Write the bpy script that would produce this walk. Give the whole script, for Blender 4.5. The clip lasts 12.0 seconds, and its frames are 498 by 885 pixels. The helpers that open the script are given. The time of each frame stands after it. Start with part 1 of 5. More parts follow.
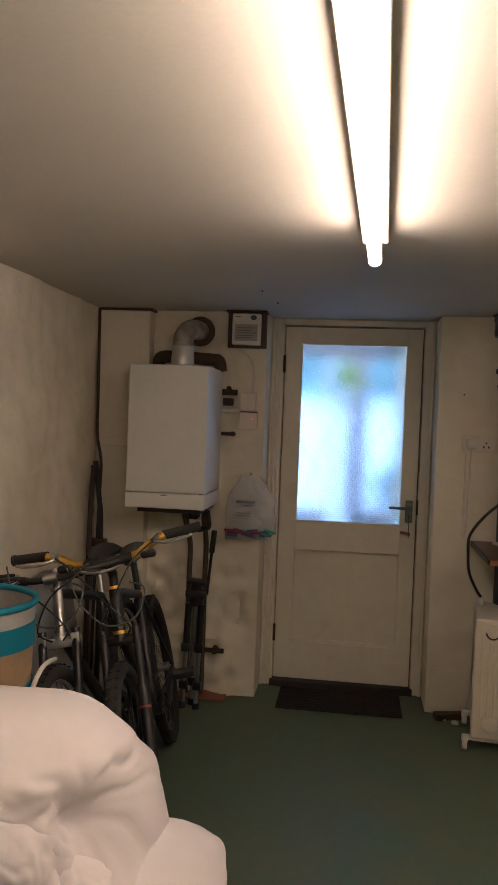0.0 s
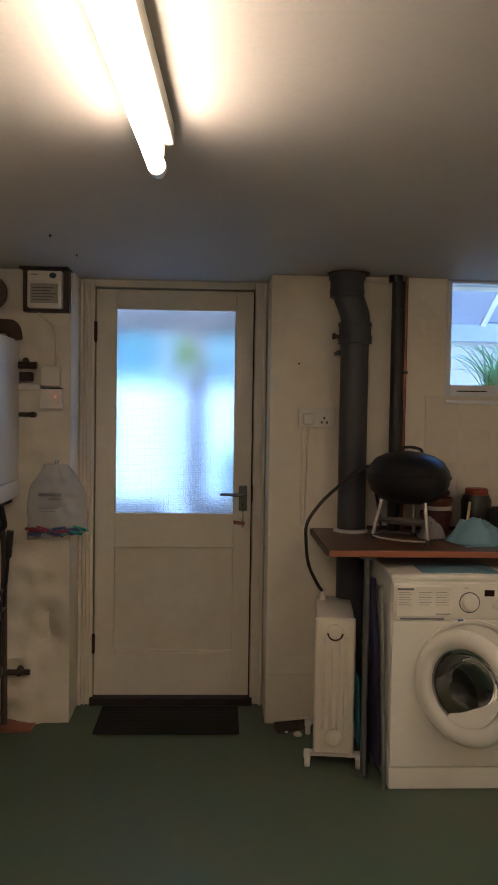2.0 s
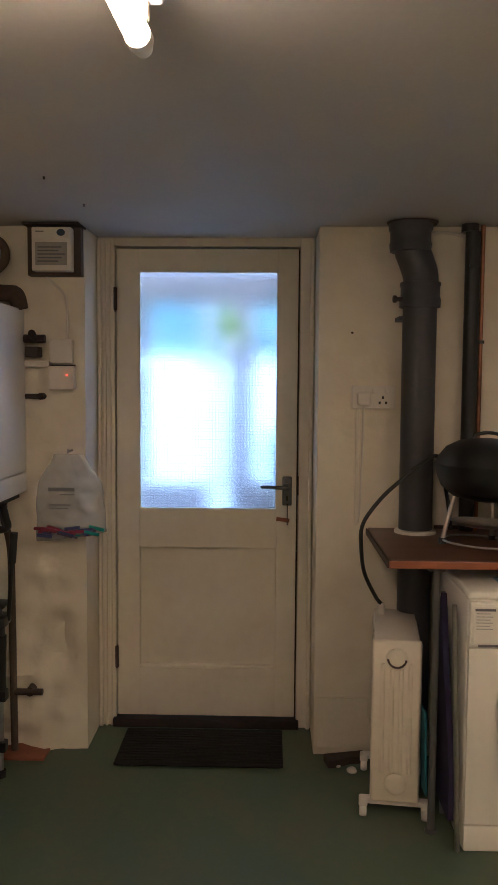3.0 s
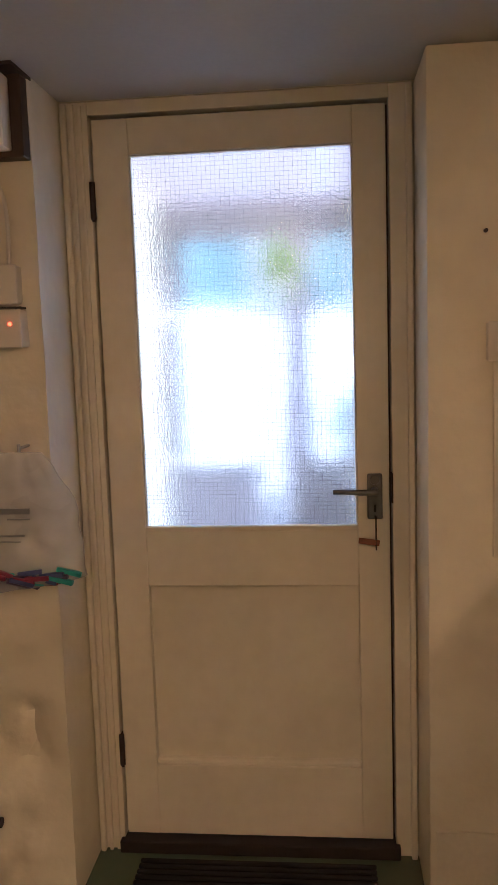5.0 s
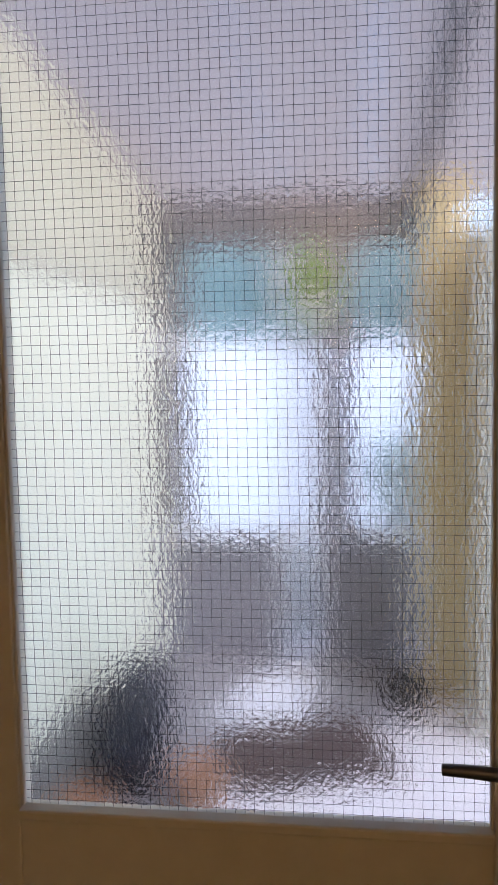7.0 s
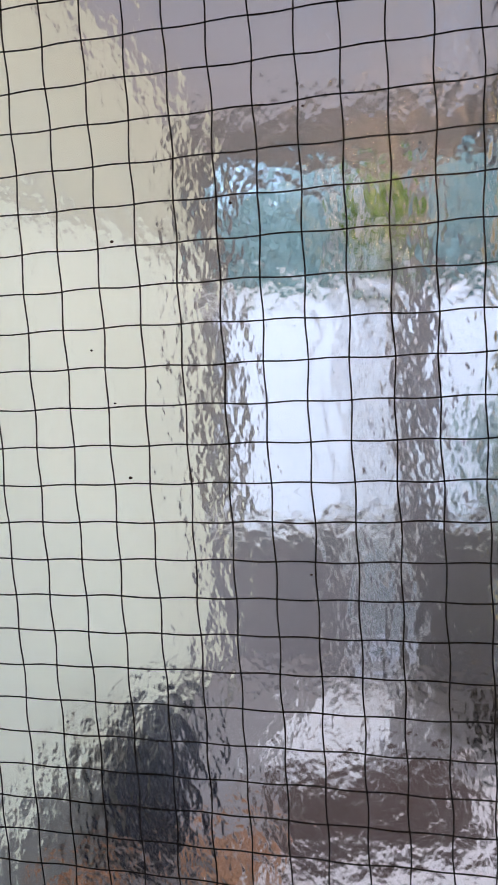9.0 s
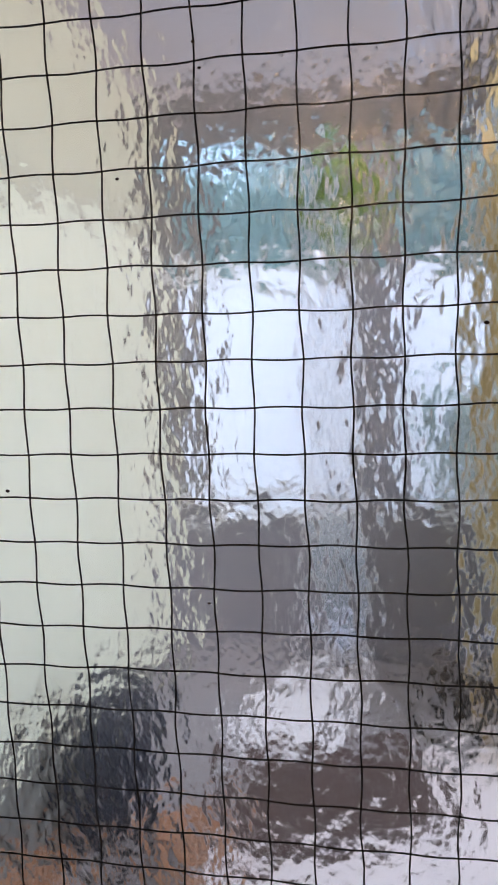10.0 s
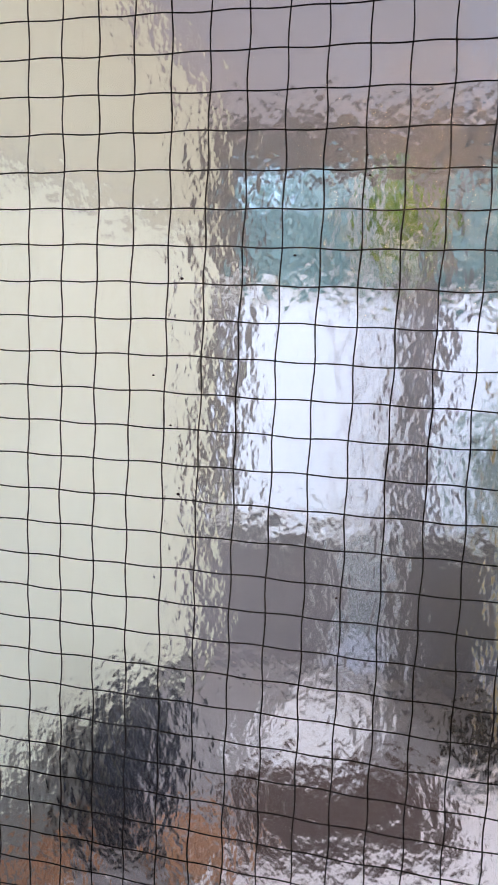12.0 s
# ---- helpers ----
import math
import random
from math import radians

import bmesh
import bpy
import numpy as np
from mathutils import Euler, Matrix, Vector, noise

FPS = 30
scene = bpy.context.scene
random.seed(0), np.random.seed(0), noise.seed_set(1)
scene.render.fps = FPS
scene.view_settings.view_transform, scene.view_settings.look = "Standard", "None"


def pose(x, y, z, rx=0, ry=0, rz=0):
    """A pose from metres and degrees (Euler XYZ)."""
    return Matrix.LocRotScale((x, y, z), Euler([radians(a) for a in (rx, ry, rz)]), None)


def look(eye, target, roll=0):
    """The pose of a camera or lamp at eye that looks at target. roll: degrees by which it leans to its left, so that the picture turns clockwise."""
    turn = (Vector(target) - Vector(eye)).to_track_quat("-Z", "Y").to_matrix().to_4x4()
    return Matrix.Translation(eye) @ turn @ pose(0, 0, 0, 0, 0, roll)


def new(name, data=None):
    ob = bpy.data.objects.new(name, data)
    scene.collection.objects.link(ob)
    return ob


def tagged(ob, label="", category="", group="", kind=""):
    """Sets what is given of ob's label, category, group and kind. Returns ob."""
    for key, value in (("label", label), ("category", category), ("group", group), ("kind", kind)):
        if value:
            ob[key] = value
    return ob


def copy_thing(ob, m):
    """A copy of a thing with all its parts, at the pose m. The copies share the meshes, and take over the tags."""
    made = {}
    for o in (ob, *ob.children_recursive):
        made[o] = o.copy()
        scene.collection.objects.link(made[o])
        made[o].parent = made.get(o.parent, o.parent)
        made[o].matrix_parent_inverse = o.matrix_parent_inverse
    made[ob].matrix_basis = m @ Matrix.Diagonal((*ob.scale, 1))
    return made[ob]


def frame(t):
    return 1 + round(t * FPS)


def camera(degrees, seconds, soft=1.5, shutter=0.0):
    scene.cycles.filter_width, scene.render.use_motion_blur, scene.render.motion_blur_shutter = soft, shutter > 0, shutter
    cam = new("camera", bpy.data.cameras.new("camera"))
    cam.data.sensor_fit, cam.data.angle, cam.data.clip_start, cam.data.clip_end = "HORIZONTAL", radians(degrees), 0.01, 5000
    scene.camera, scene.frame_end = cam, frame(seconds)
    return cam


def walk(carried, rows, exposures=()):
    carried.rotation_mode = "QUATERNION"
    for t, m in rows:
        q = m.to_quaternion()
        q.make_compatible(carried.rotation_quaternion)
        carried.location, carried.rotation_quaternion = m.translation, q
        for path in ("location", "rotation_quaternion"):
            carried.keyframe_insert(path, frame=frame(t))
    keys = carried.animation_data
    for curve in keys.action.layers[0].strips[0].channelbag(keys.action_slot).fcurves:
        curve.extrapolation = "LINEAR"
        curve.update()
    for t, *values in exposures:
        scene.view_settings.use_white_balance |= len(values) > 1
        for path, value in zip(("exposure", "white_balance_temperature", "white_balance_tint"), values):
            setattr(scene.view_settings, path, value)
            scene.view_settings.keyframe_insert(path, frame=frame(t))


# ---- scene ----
cam = camera(34.2, 12.0)
PATH = [
    (0, (0.036, -4.529, 1.497), (-0.227, -2.547, 1.437), 2.2),
    (0.5, (0.07, -4.504, 1.494), (-0.058, -2.509, 1.426), 1.0),
    (1, (0.097, -4.365, 1.476), (0.122, -2.367, 1.399), 1.2),
    (1.5, (0.112, -4.161, 1.492), (0.283, -2.17, 1.429), 1.1),
    (2, (0.202, -3.935, 1.442), (0.284, -1.938, 1.364), 0.9),
    (2.5, (0.282, -3.681, 1.452), (0.209, -1.687, 1.33), 1.2),
    (3, (0.263, -3.376, 1.461), (0.212, -1.382, 1.318), 0.4),
    (3.5, (0.256, -3.087, 1.461), (0.193, -1.094, 1.307), -0.5),
    (3.7, (0.277, -2.932, 1.451), (0.148, -0.943, 1.289), -0.6),
    (5.3, (0.213, -1.932, 1.426), (-0.003, 0.042, 1.181), -2.0),
    (5.5, (0.227, -1.782, 1.444), (-0.018, 0.188, 1.202), -1.7),
    (6, (0.204, -1.476, 1.467), (-0.077, 0.495, 1.275), -0.6),
    (6.5, (0.154, -1.175, 1.485), (-0.112, 0.801, 1.338), -0.9),
    (6.7, (0.136, -1.078, 1.483), (-0.119, 0.899, 1.324), -0.9),
    (8.5, (0.157, -0.242, 1.440), (-0.272, 1.702, 1.251), -3.4),
    (9, (0.167, -0.203, 1.440), (-0.313, 1.722, 1.193), -3.2),
    (9.5, (0.186, -0.182, 1.442), (-0.263, 1.747, 1.161), -3.4),
    (10, (0.179, -0.172, 1.444), (-0.221, 1.764, 1.141), -2.2),
    (10.5, (0.172, -0.177, 1.442), (-0.185, 1.765, 1.125), -1.9),
    (11, (0.168, -0.185, 1.442), (-0.175, 1.757, 1.112), -1.4),
    (11.5, (0.165, -0.194, 1.444), (-0.212, 1.742, 1.116), 0.3),
    (12, (0.158, -0.226, 1.454), (-0.313, 1.699, 1.188), 2.0),
]
EXPOSURES = [
    (0, 3.33, 4380, 9), (2.5, 3.42, 4350, 7), (3.1, 3.74, 4480, 10), (3.7, 3.97, 4620, 11), (5.3, 3.7, 5500, 20), (5.9, 2.96, 5800, 20),
    (6.5, 2.8, 5950, 20), (8.3, 2.35, 6450, 16), (9.5, 2.36, 6450, 16), (12, 2.44, 6650, 18),
]
walk(cam, [(t, look(eye, target, roll)) for t, eye, target, roll in PATH], EXPOSURES)

# ---- daylight ----
world = bpy.data.worlds.new("overcast_sky")
scene.world = world
world.use_nodes = True
sky = world.node_tree.nodes.new("ShaderNodeTexSky")
sky.sky_type, sky.sun_disc = "NISHITA", False
sky.sun_elevation, sky.sun_rotation = radians(50), radians(160)
world.node_tree.links.new(sky.outputs[0], world.node_tree.nodes["Background"].inputs[0])
world.node_tree.nodes["Background"].inputs[1].default_value = 0.1
sun = new("sun", bpy.data.lights.new("sun", "SUN"))
sun.data.energy, sun.data.angle, sun.data.color = 0.42, radians(30), (0.96, 0.97, 1.0)
sun.matrix_world = look((0, 0, 0), (-0.5, 0.4, -0.75))
TUBE_GLOW = 5.3
SIDE_TUBE_GLOW = 3.6


# ---- materials ----
def mat(name, a, b=None, rough=0.6, metal=0.0, grain=40.0, patch=2.5, bump=0.2, depth=0.002, spec=0.5, stretch=(1, 1, 1), coat=0.0):
    """A surface of two tones, mixed by a fine grain and by broad patches, with relief."""
    m = bpy.data.materials.new(name)
    m.use_nodes = True
    n, l = m.node_tree.nodes, m.node_tree.links
    s = n["Principled BSDF"]
    b = b or tuple(c * 0.8 for c in a)
    co, mp = n.new("ShaderNodeTexCoord"), n.new("ShaderNodeMapping")
    mp.inputs["Scale"].default_value = stretch
    l.new(co.outputs["Object"], mp.inputs[0])
    fine, wide = n.new("ShaderNodeTexNoise"), n.new("ShaderNodeTexNoise")
    for tex, scale, detail in ((fine, grain, 6), (wide, patch, 4)):
        tex.inputs["Scale"].default_value, tex.inputs["Detail"].default_value = scale, detail
        l.new(mp.outputs[0], tex.inputs["Vector"])
    add = n.new("ShaderNodeMath")
    add.operation = "MULTIPLY_ADD"
    add.inputs[1].default_value = 0.45
    l.new(fine.outputs[0], add.inputs[0])
    l.new(wide.outputs[0], add.inputs[2])
    ramp = n.new("ShaderNodeValToRGB")
    ramp.color_ramp.elements[0].position, ramp.color_ramp.elements[1].position = 0.55, 0.95
    ramp.color_ramp.elements[0].color, ramp.color_ramp.elements[1].color = (*a, 1), (*b, 1)
    l.new(add.outputs[0], ramp.inputs[0])
    l.new(ramp.outputs[0], s.inputs["Base Color"])
    rr = n.new("ShaderNodeMapRange")
    rr.inputs["To Min"].default_value, rr.inputs["To Max"].default_value = max(0.02, rough - 0.08), min(1, rough + 0.1)
    l.new(wide.outputs[0], rr.inputs["Value"])
    l.new(rr.outputs[0], s.inputs["Roughness"])
    s.inputs["Metallic"].default_value, s.inputs["Specular IOR Level"].default_value = metal, spec
    s.inputs["Coat Weight"].default_value = coat
    if bump:
        bp = n.new("ShaderNodeBump")
        bp.inputs["Strength"].default_value, bp.inputs["Distance"].default_value = bump, depth
        l.new(add.outputs[0], bp.inputs["Height"])
        l.new(bp.outputs[0], s.inputs["Normal"])
    return m


def glow(name, color, strength):
    m = mat(name, (0.9, 0.9, 0.9), bump=0)
    s = m.node_tree.nodes["Principled BSDF"]
    s.inputs["Emission Color"].default_value, s.inputs["Emission Strength"].default_value = (*color, 1), strength
    return m


def glass(name, rough=0.0, tint=(1, 1, 1), ripple=0.0, size=160.0, ior=1.45):
    m = bpy.data.materials.new(name)
    m.use_nodes = True
    n, l = m.node_tree.nodes, m.node_tree.links
    s = n["Principled BSDF"]
    s.inputs["Base Color"].default_value = (*tint, 1)
    s.inputs["Roughness"].default_value, s.inputs["IOR"].default_value = rough, ior
    s.inputs["Transmission Weight"].default_value = 1
    if ripple:
        co, mp = n.new("ShaderNodeTexCoord"), n.new("ShaderNodeMapping")
        mp.inputs["Scale"].default_value = (1.0, 1.0, 0.7)
        l.new(co.outputs["Object"], mp.inputs[0])
        a, b = n.new("ShaderNodeTexNoise"), n.new("ShaderNodeTexNoise")
        for tex, scale in ((a, size), (b, size * 0.33)):
            tex.inputs["Scale"].default_value, tex.inputs["Detail"].default_value = scale, 2.0
            l.new(mp.outputs[0], tex.inputs["Vector"])
        add = n.new("ShaderNodeMath")
        add.operation = "MULTIPLY_ADD"
        add.inputs[1].default_value = 1.1
        l.new(b.outputs[0], add.inputs[0])
        l.new(a.outputs[0], add.inputs[2])
        bp = n.new("ShaderNodeBump")
        bp.inputs["Strength"].default_value, bp.inputs["Distance"].default_value = 1.0, ripple
        l.new(add.outputs[0], bp.inputs["Height"])
        l.new(bp.outputs[0], s.inputs["Normal"])
    return m


M_PLASTER = mat("painted_stone", (0.82, 0.76, 0.61), (0.72, 0.65, 0.5), rough=0.6, grain=11, patch=3.0, bump=0.8, depth=0.02)
M_WALL = mat("cream_emulsion", (0.78, 0.72, 0.58), (0.68, 0.62, 0.49), rough=0.6, grain=60, patch=2, bump=0.25, depth=0.002)
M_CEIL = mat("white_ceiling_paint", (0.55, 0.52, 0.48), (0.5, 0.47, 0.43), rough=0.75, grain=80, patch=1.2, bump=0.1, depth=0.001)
M_GLOSS = mat("cream_gloss_paint", (0.77, 0.72, 0.59), (0.69, 0.63, 0.5), rough=0.35, grain=25, patch=3, bump=0.12, depth=0.001)
M_FLOOR = mat("green_floor_paint", (0.078, 0.122, 0.08), (0.112, 0.13, 0.084), rough=0.5, grain=26, patch=3.2, bump=0.12, depth=0.002)
M_BLACK = mat("black_plastic", (0.012, 0.012, 0.013), (0.02, 0.02, 0.02), rough=0.45, bump=0.05)
M_RUBBER = mat("tyre_rubber", (0.01, 0.01, 0.01), (0.02, 0.019, 0.018), rough=0.8, grain=120, bump=0.3)
M_BPAINT = mat("black_bike_paint", (0.006, 0.006, 0.008), (0.011, 0.011, 0.013), rough=0.42, bump=0, coat=0.1)
M_CABLE = mat("grey_cable_sleeve", (0.12, 0.12, 0.115), (0.08, 0.08, 0.078), rough=0.5, bump=0)
M_FLUE = mat("dirty_flue_metal", (0.52, 0.5, 0.47), (0.2, 0.15, 0.11), rough=0.5, metal=0.3, grain=25, patch=9, bump=0.1)
M_STEEL = mat("worn_steel", (0.55, 0.54, 0.52), (0.35, 0.33, 0.31), rough=0.35, metal=1, grain=70, bump=0.05)
M_GOLD = mat("gold_anodised", (0.9, 0.58, 0.08), (0.75, 0.45, 0.06), rough=0.3, metal=1, bump=0)
M_ENAMEL = mat("white_enamel", (0.82, 0.79, 0.71), (0.78, 0.75, 0.66), rough=0.3, grain=50, bump=0.03, coat=0.2)
M_BOILER = mat("boiler_casing_white", (0.74, 0.73, 0.71), (0.69, 0.68, 0.65), rough=0.35, bump=0.02)
M_PVC = mat("grey_plastic_pipe", (0.05, 0.05, 0.06), (0.038, 0.038, 0.046), rough=0.4, bump=0.05)
M_COPPER = mat("tarnished_copper", (0.35, 0.16, 0.08), (0.16, 0.08, 0.05), rough=0.4, metal=0.8, bump=0.1)
M_WOOD = mat("worktop_wood", (0.14, 0.055, 0.028), (0.085, 0.032, 0.018), rough=0.35, grain=60, patch=6, bump=0.1, depth=0.001, stretch=(0.12, 1, 1))
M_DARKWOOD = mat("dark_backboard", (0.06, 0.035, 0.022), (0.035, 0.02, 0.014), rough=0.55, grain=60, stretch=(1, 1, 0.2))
M_BRASS = mat("dull_chrome", (0.24, 0.24, 0.24), (0.15, 0.15, 0.15), rough=0.3, metal=0.9, bump=0.05)
M_HINGE = mat("rusty_hinge", (0.05, 0.03, 0.025), (0.03, 0.02, 0.018), rough=0.6)
M_RAD = mat("cream_radiator_enamel", (0.7, 0.64, 0.52), (0.62, 0.56, 0.44), rough=0.38, bump=0.04)
M_DUVET = mat("white_cotton", (0.78, 0.725, 0.75), (0.73, 0.68, 0.7), rough=0.9, grain=300, patch=5, bump=0.25, depth=0.002)
M_CLOTH = mat("blue_cleaning_cloth", (0.24, 0.39, 0.48), (0.18, 0.31, 0.4), rough=0.9, grain=220, bump=0.4)
M_TERRA = mat("terracotta", (0.32, 0.12, 0.06), (0.22, 0.08, 0.045), rough=0.7, grain=50)
M_SOCKET = mat("ivory_plastic", (0.72, 0.68, 0.6), (0.68, 0.63, 0.55), rough=0.35, bump=0)
M_INK = mat("grey_print", (0.16, 0.16, 0.17), bump=0, rough=0.6)
M_WIRE = mat("glass_mesh_wire", (0.02, 0.02, 0.022), (0.03, 0.03, 0.03), rough=0.5, bump=0)
M_WIREGLASS = glass("cast_wired_glass", rough=0.12, tint=(0.94, 0.985, 1.0), ripple=0.00036, size=225)
M_PANE = glass("clear_glass")
M_MUD = mat("silver_paint", (0.6, 0.6, 0.58), (0.5, 0.5, 0.48), rough=0.35, metal=0.6, bump=0)
M_TARP = mat("grey_cover", (0.36, 0.35, 0.34), (0.27, 0.26, 0.25), rough=0.8, grain=60, patch=5, bump=0.3, depth=0.004)
M_TEAL = mat("turquoise_webbing", (0.02, 0.2, 0.31), (0.015, 0.16, 0.26), rough=0.7, grain=200, bump=0.2)
M_JUTE = mat("printed_bag_fabric", (0.4, 0.27, 0.13), (0.28, 0.2, 0.11), rough=0.8, grain=18, patch=9, bump=0.2)
M_PORCH = mat("cream_masonry_paint", (0.78, 0.8, 0.66), (0.72, 0.73, 0.58), rough=0.75, grain=25, patch=1.5, bump=0.3, depth=0.004)
M_TAN = mat("ochre_wood", (0.68, 0.53, 0.27), (0.56, 0.42, 0.2), rough=0.6, grain=40, stretch=(1, 1, 0.15))
M_GREYWOOD = mat("grey_painted_boards", (0.3, 0.29, 0.325), (0.25, 0.245, 0.275), rough=0.55, grain=40, stretch=(1, 1, 0.2))
M_BEAM = mat("taupe_painted_beam", (0.2, 0.185, 0.185), (0.16, 0.15, 0.148), rough=0.85, grain=30)
M_UPVC = mat("white_window_frame", (0.78, 0.79, 0.8), (0.72, 0.73, 0.75), rough=0.35, bump=0)
M_LEAF = mat("grass_blade_green", (0.34, 0.56, 0.28), (0.48, 0.66, 0.42), rough=0.5, grain=20, patch=8, bump=0)
M_OLDWOOD = mat("rotten_brown_wood", (0.075, 0.05, 0.035), (0.04, 0.028, 0.02), rough=0.8, grain=30, bump=0.4, depth=0.004)
M_LIME = mat("lime_leaf", (0.2, 0.36, 0.05), (0.1, 0.22, 0.03), rough=0.5, grain=20, patch=12, bump=0)


# thin leaves let part of the light through
leaf_nodes, leaf_links = M_LEAF.node_tree.nodes, M_LEAF.node_tree.links
leaf_mix, leaf_thin = leaf_nodes.new("ShaderNodeMixShader"), leaf_nodes.new("ShaderNodeBsdfTranslucent")
leaf_mix.inputs[0].default_value = 0.45
leaf_thin.inputs["Color"].default_value = (0.42, 0.66, 0.3, 1)
leaf_links.new(leaf_nodes["Principled BSDF"].outputs[0], leaf_mix.inputs[1])
leaf_links.new(leaf_thin.outputs[0], leaf_mix.inputs[2])
leaf_links.new(leaf_mix.outputs[0], leaf_nodes["Material Output"].inputs["Surface"])


# ---- mesh helpers ----
def thing(name, label, category, at=(0, 0, 0), turn=(0, 0, 0), group="", kind=""):
    ob = new(name)
    ob.empty_display_size = 0.05
    ob.matrix_world = pose(*at, *turn)
    return tagged(ob, label, category, group, kind)


def part(name, bm, material, parent=None, label="", smooth=False):
    me = bpy.data.meshes.new(name)
    bmesh.ops.recalc_face_normals(bm, faces=bm.faces)
    bm.to_mesh(me)
    bm.free()
    me.materials.append(material)
    if smooth:
        me.polygons.foreach_set("use_smooth", [True] * len(me.polygons))
        me.set_sharp_from_angle(angle=radians(42))
    ob = new(name, me)
    ob.parent = parent
    if label:
        tagged(ob, label)
    return ob


def join(*bms):
    out = bmesh.new()
    for b in bms:
        me = bpy.data.meshes.new("tmp")
        b.to_mesh(me)
        b.free()
        out.from_mesh(me)
        bpy.data.meshes.remove(me)
    return out


def box(x0, x1, y0, y1, z0, z1, bevel=0.0, seg=2):
    bm = bmesh.new()
    bmesh.ops.create_cube(bm, size=1)
    bmesh.ops.transform(bm, verts=bm.verts, matrix=Matrix.Translation(((x0 + x1) / 2, (y0 + y1) / 2, (z0 + z1) / 2)) @ Matrix.Diagonal((abs(x1 - x0), abs(y1 - y0), abs(z1 - z0), 1)))
    if bevel:
        bmesh.ops.bevel(bm, geom=bm.edges[:], offset=bevel, segments=seg, affect="EDGES", profile=0.5)
    return bm


def moved(bm, m):
    bmesh.ops.transform(bm, verts=bm.verts, matrix=m)
    return bm


def rod(p, q, r, r2=None, seg=14):
    p, q = Vector(p), Vector(q)
    bm = bmesh.new()
    bmesh.ops.create_cone(bm, cap_ends=True, segments=seg, radius1=r, radius2=r if r2 is None else r2, depth=(q - p).length)
    return moved(bm, Matrix.Translation((p + q) / 2) @ (q - p).to_track_quat("Z", "Y").to_matrix().to_4x4())


def smooth_line(pts, n=6):
    pts = [Vector(p) for p in pts]
    out = []
    for i in range(len(pts) - 1):
        a, b, c, d = pts[max(i - 1, 0)], pts[i], pts[i + 1], pts[min(i + 2, len(pts) - 1)]
        for k in range(n):
            t = k / n
            out.append(0.5 * (2 * b + (c - a) * t + (2 * a - 5 * b + 4 * c - d) * t * t + (3 * b - a - 3 * c + d) * t ** 3))
    return out + [pts[-1]]


def pipe(pts, r, seg=10, n=6):
    """A round tube along a smooth line; r may be a list of radii, one for each end."""
    line = smooth_line(pts, n) if n > 1 else [Vector(p) for p in pts]
    bm = bmesh.new()
    rings = []
    up = Vector((0.31, 0.17, 0.93))
    for i, p in enumerate(line):
        d = (line[min(i + 1, len(line) - 1)] - line[max(i - 1, 0)]).normalized()
        if abs(d.dot(up)) > 0.95:
            up = Vector((0.9, 0.3, 0.1))
        x = d.cross(up).normalized()
        y = x.cross(d)
        f = i / (len(line) - 1)
        rad = r if isinstance(r, (int, float)) else r[0] + (r[1] - r[0]) * f
        rings.append([bm.verts.new(p + (x * math.cos(2 * math.pi * k / seg) + y * math.sin(2 * math.pi * k / seg)) * rad) for k in range(seg)])
    for a, b in zip(rings, rings[1:]):
        for k in range(seg):
            bm.faces.new((a[k], a[(k + 1) % seg], b[(k + 1) % seg], b[k]))
    bm.faces.new(rings[0])
    bm.faces.new(rings[-1][::-1])
    return bm


def lathe(profile, seg=32, m=None, closed=False):
    """A body turned about z from (radius, height) pairs."""
    bm = bmesh.new()
    rings = []
    for r, z in profile:
        if r < 1e-5:
            rings.append([bm.verts.new((0, 0, z))])
        else:
            rings.append([bm.verts.new((r * math.cos(2 * math.pi * k / seg), r * math.sin(2 * math.pi * k / seg), z)) for k in range(seg)])
    pairs = list(zip(rings, rings[1:]))
    if closed:
        pairs.append((rings[-1], rings[0]))
    for a, b in pairs:
        for k in range(seg):
            j = (k + 1) % seg
            if len(a) == 1 and len(b) > 1:
                bm.faces.new((a[0], b[j], b[k]))
            elif len(b) == 1 and len(a) > 1:
                bm.faces.new((a[k], a[j], b[0]))
            elif len(a) > 1:
                bm.faces.new((a[k], a[j], b[j], b[k]))
    return moved(bm, m) if m else bm


def torus(R, r, seg=40, ring=10, m=None):
    return lathe([(R + r * math.cos(2 * math.pi * k / ring), r * math.sin(2 * math.pi * k / ring)) for k in range(ring)], seg, m, closed=True)


def sheet(fn, nu, nv, thick=0.0):
    """A sheet from fn(u, v), u and v from 0 to 1; thick gives it a back."""
    bm = bmesh.new()
    g = [[bm.verts.new(fn(i / nu, j / nv)) for j in range(nv + 1)] for i in range(nu + 1)]
    for i in range(nu):
        for j in range(nv):
            bm.faces.new((g[i][j], g[i + 1][j], g[i + 1][j + 1], g[i][j + 1]))
    if thick:
        bmesh.ops.recalc_face_normals(bm, faces=bm.faces)
        bmesh.ops.solidify(bm, geom=bm.faces[:], thickness=thick)
    return bm


def lump(p, size, amp):
    """Noise of a given size, from about -amp to amp."""
    return amp * noise.noise(Vector(p) / size)


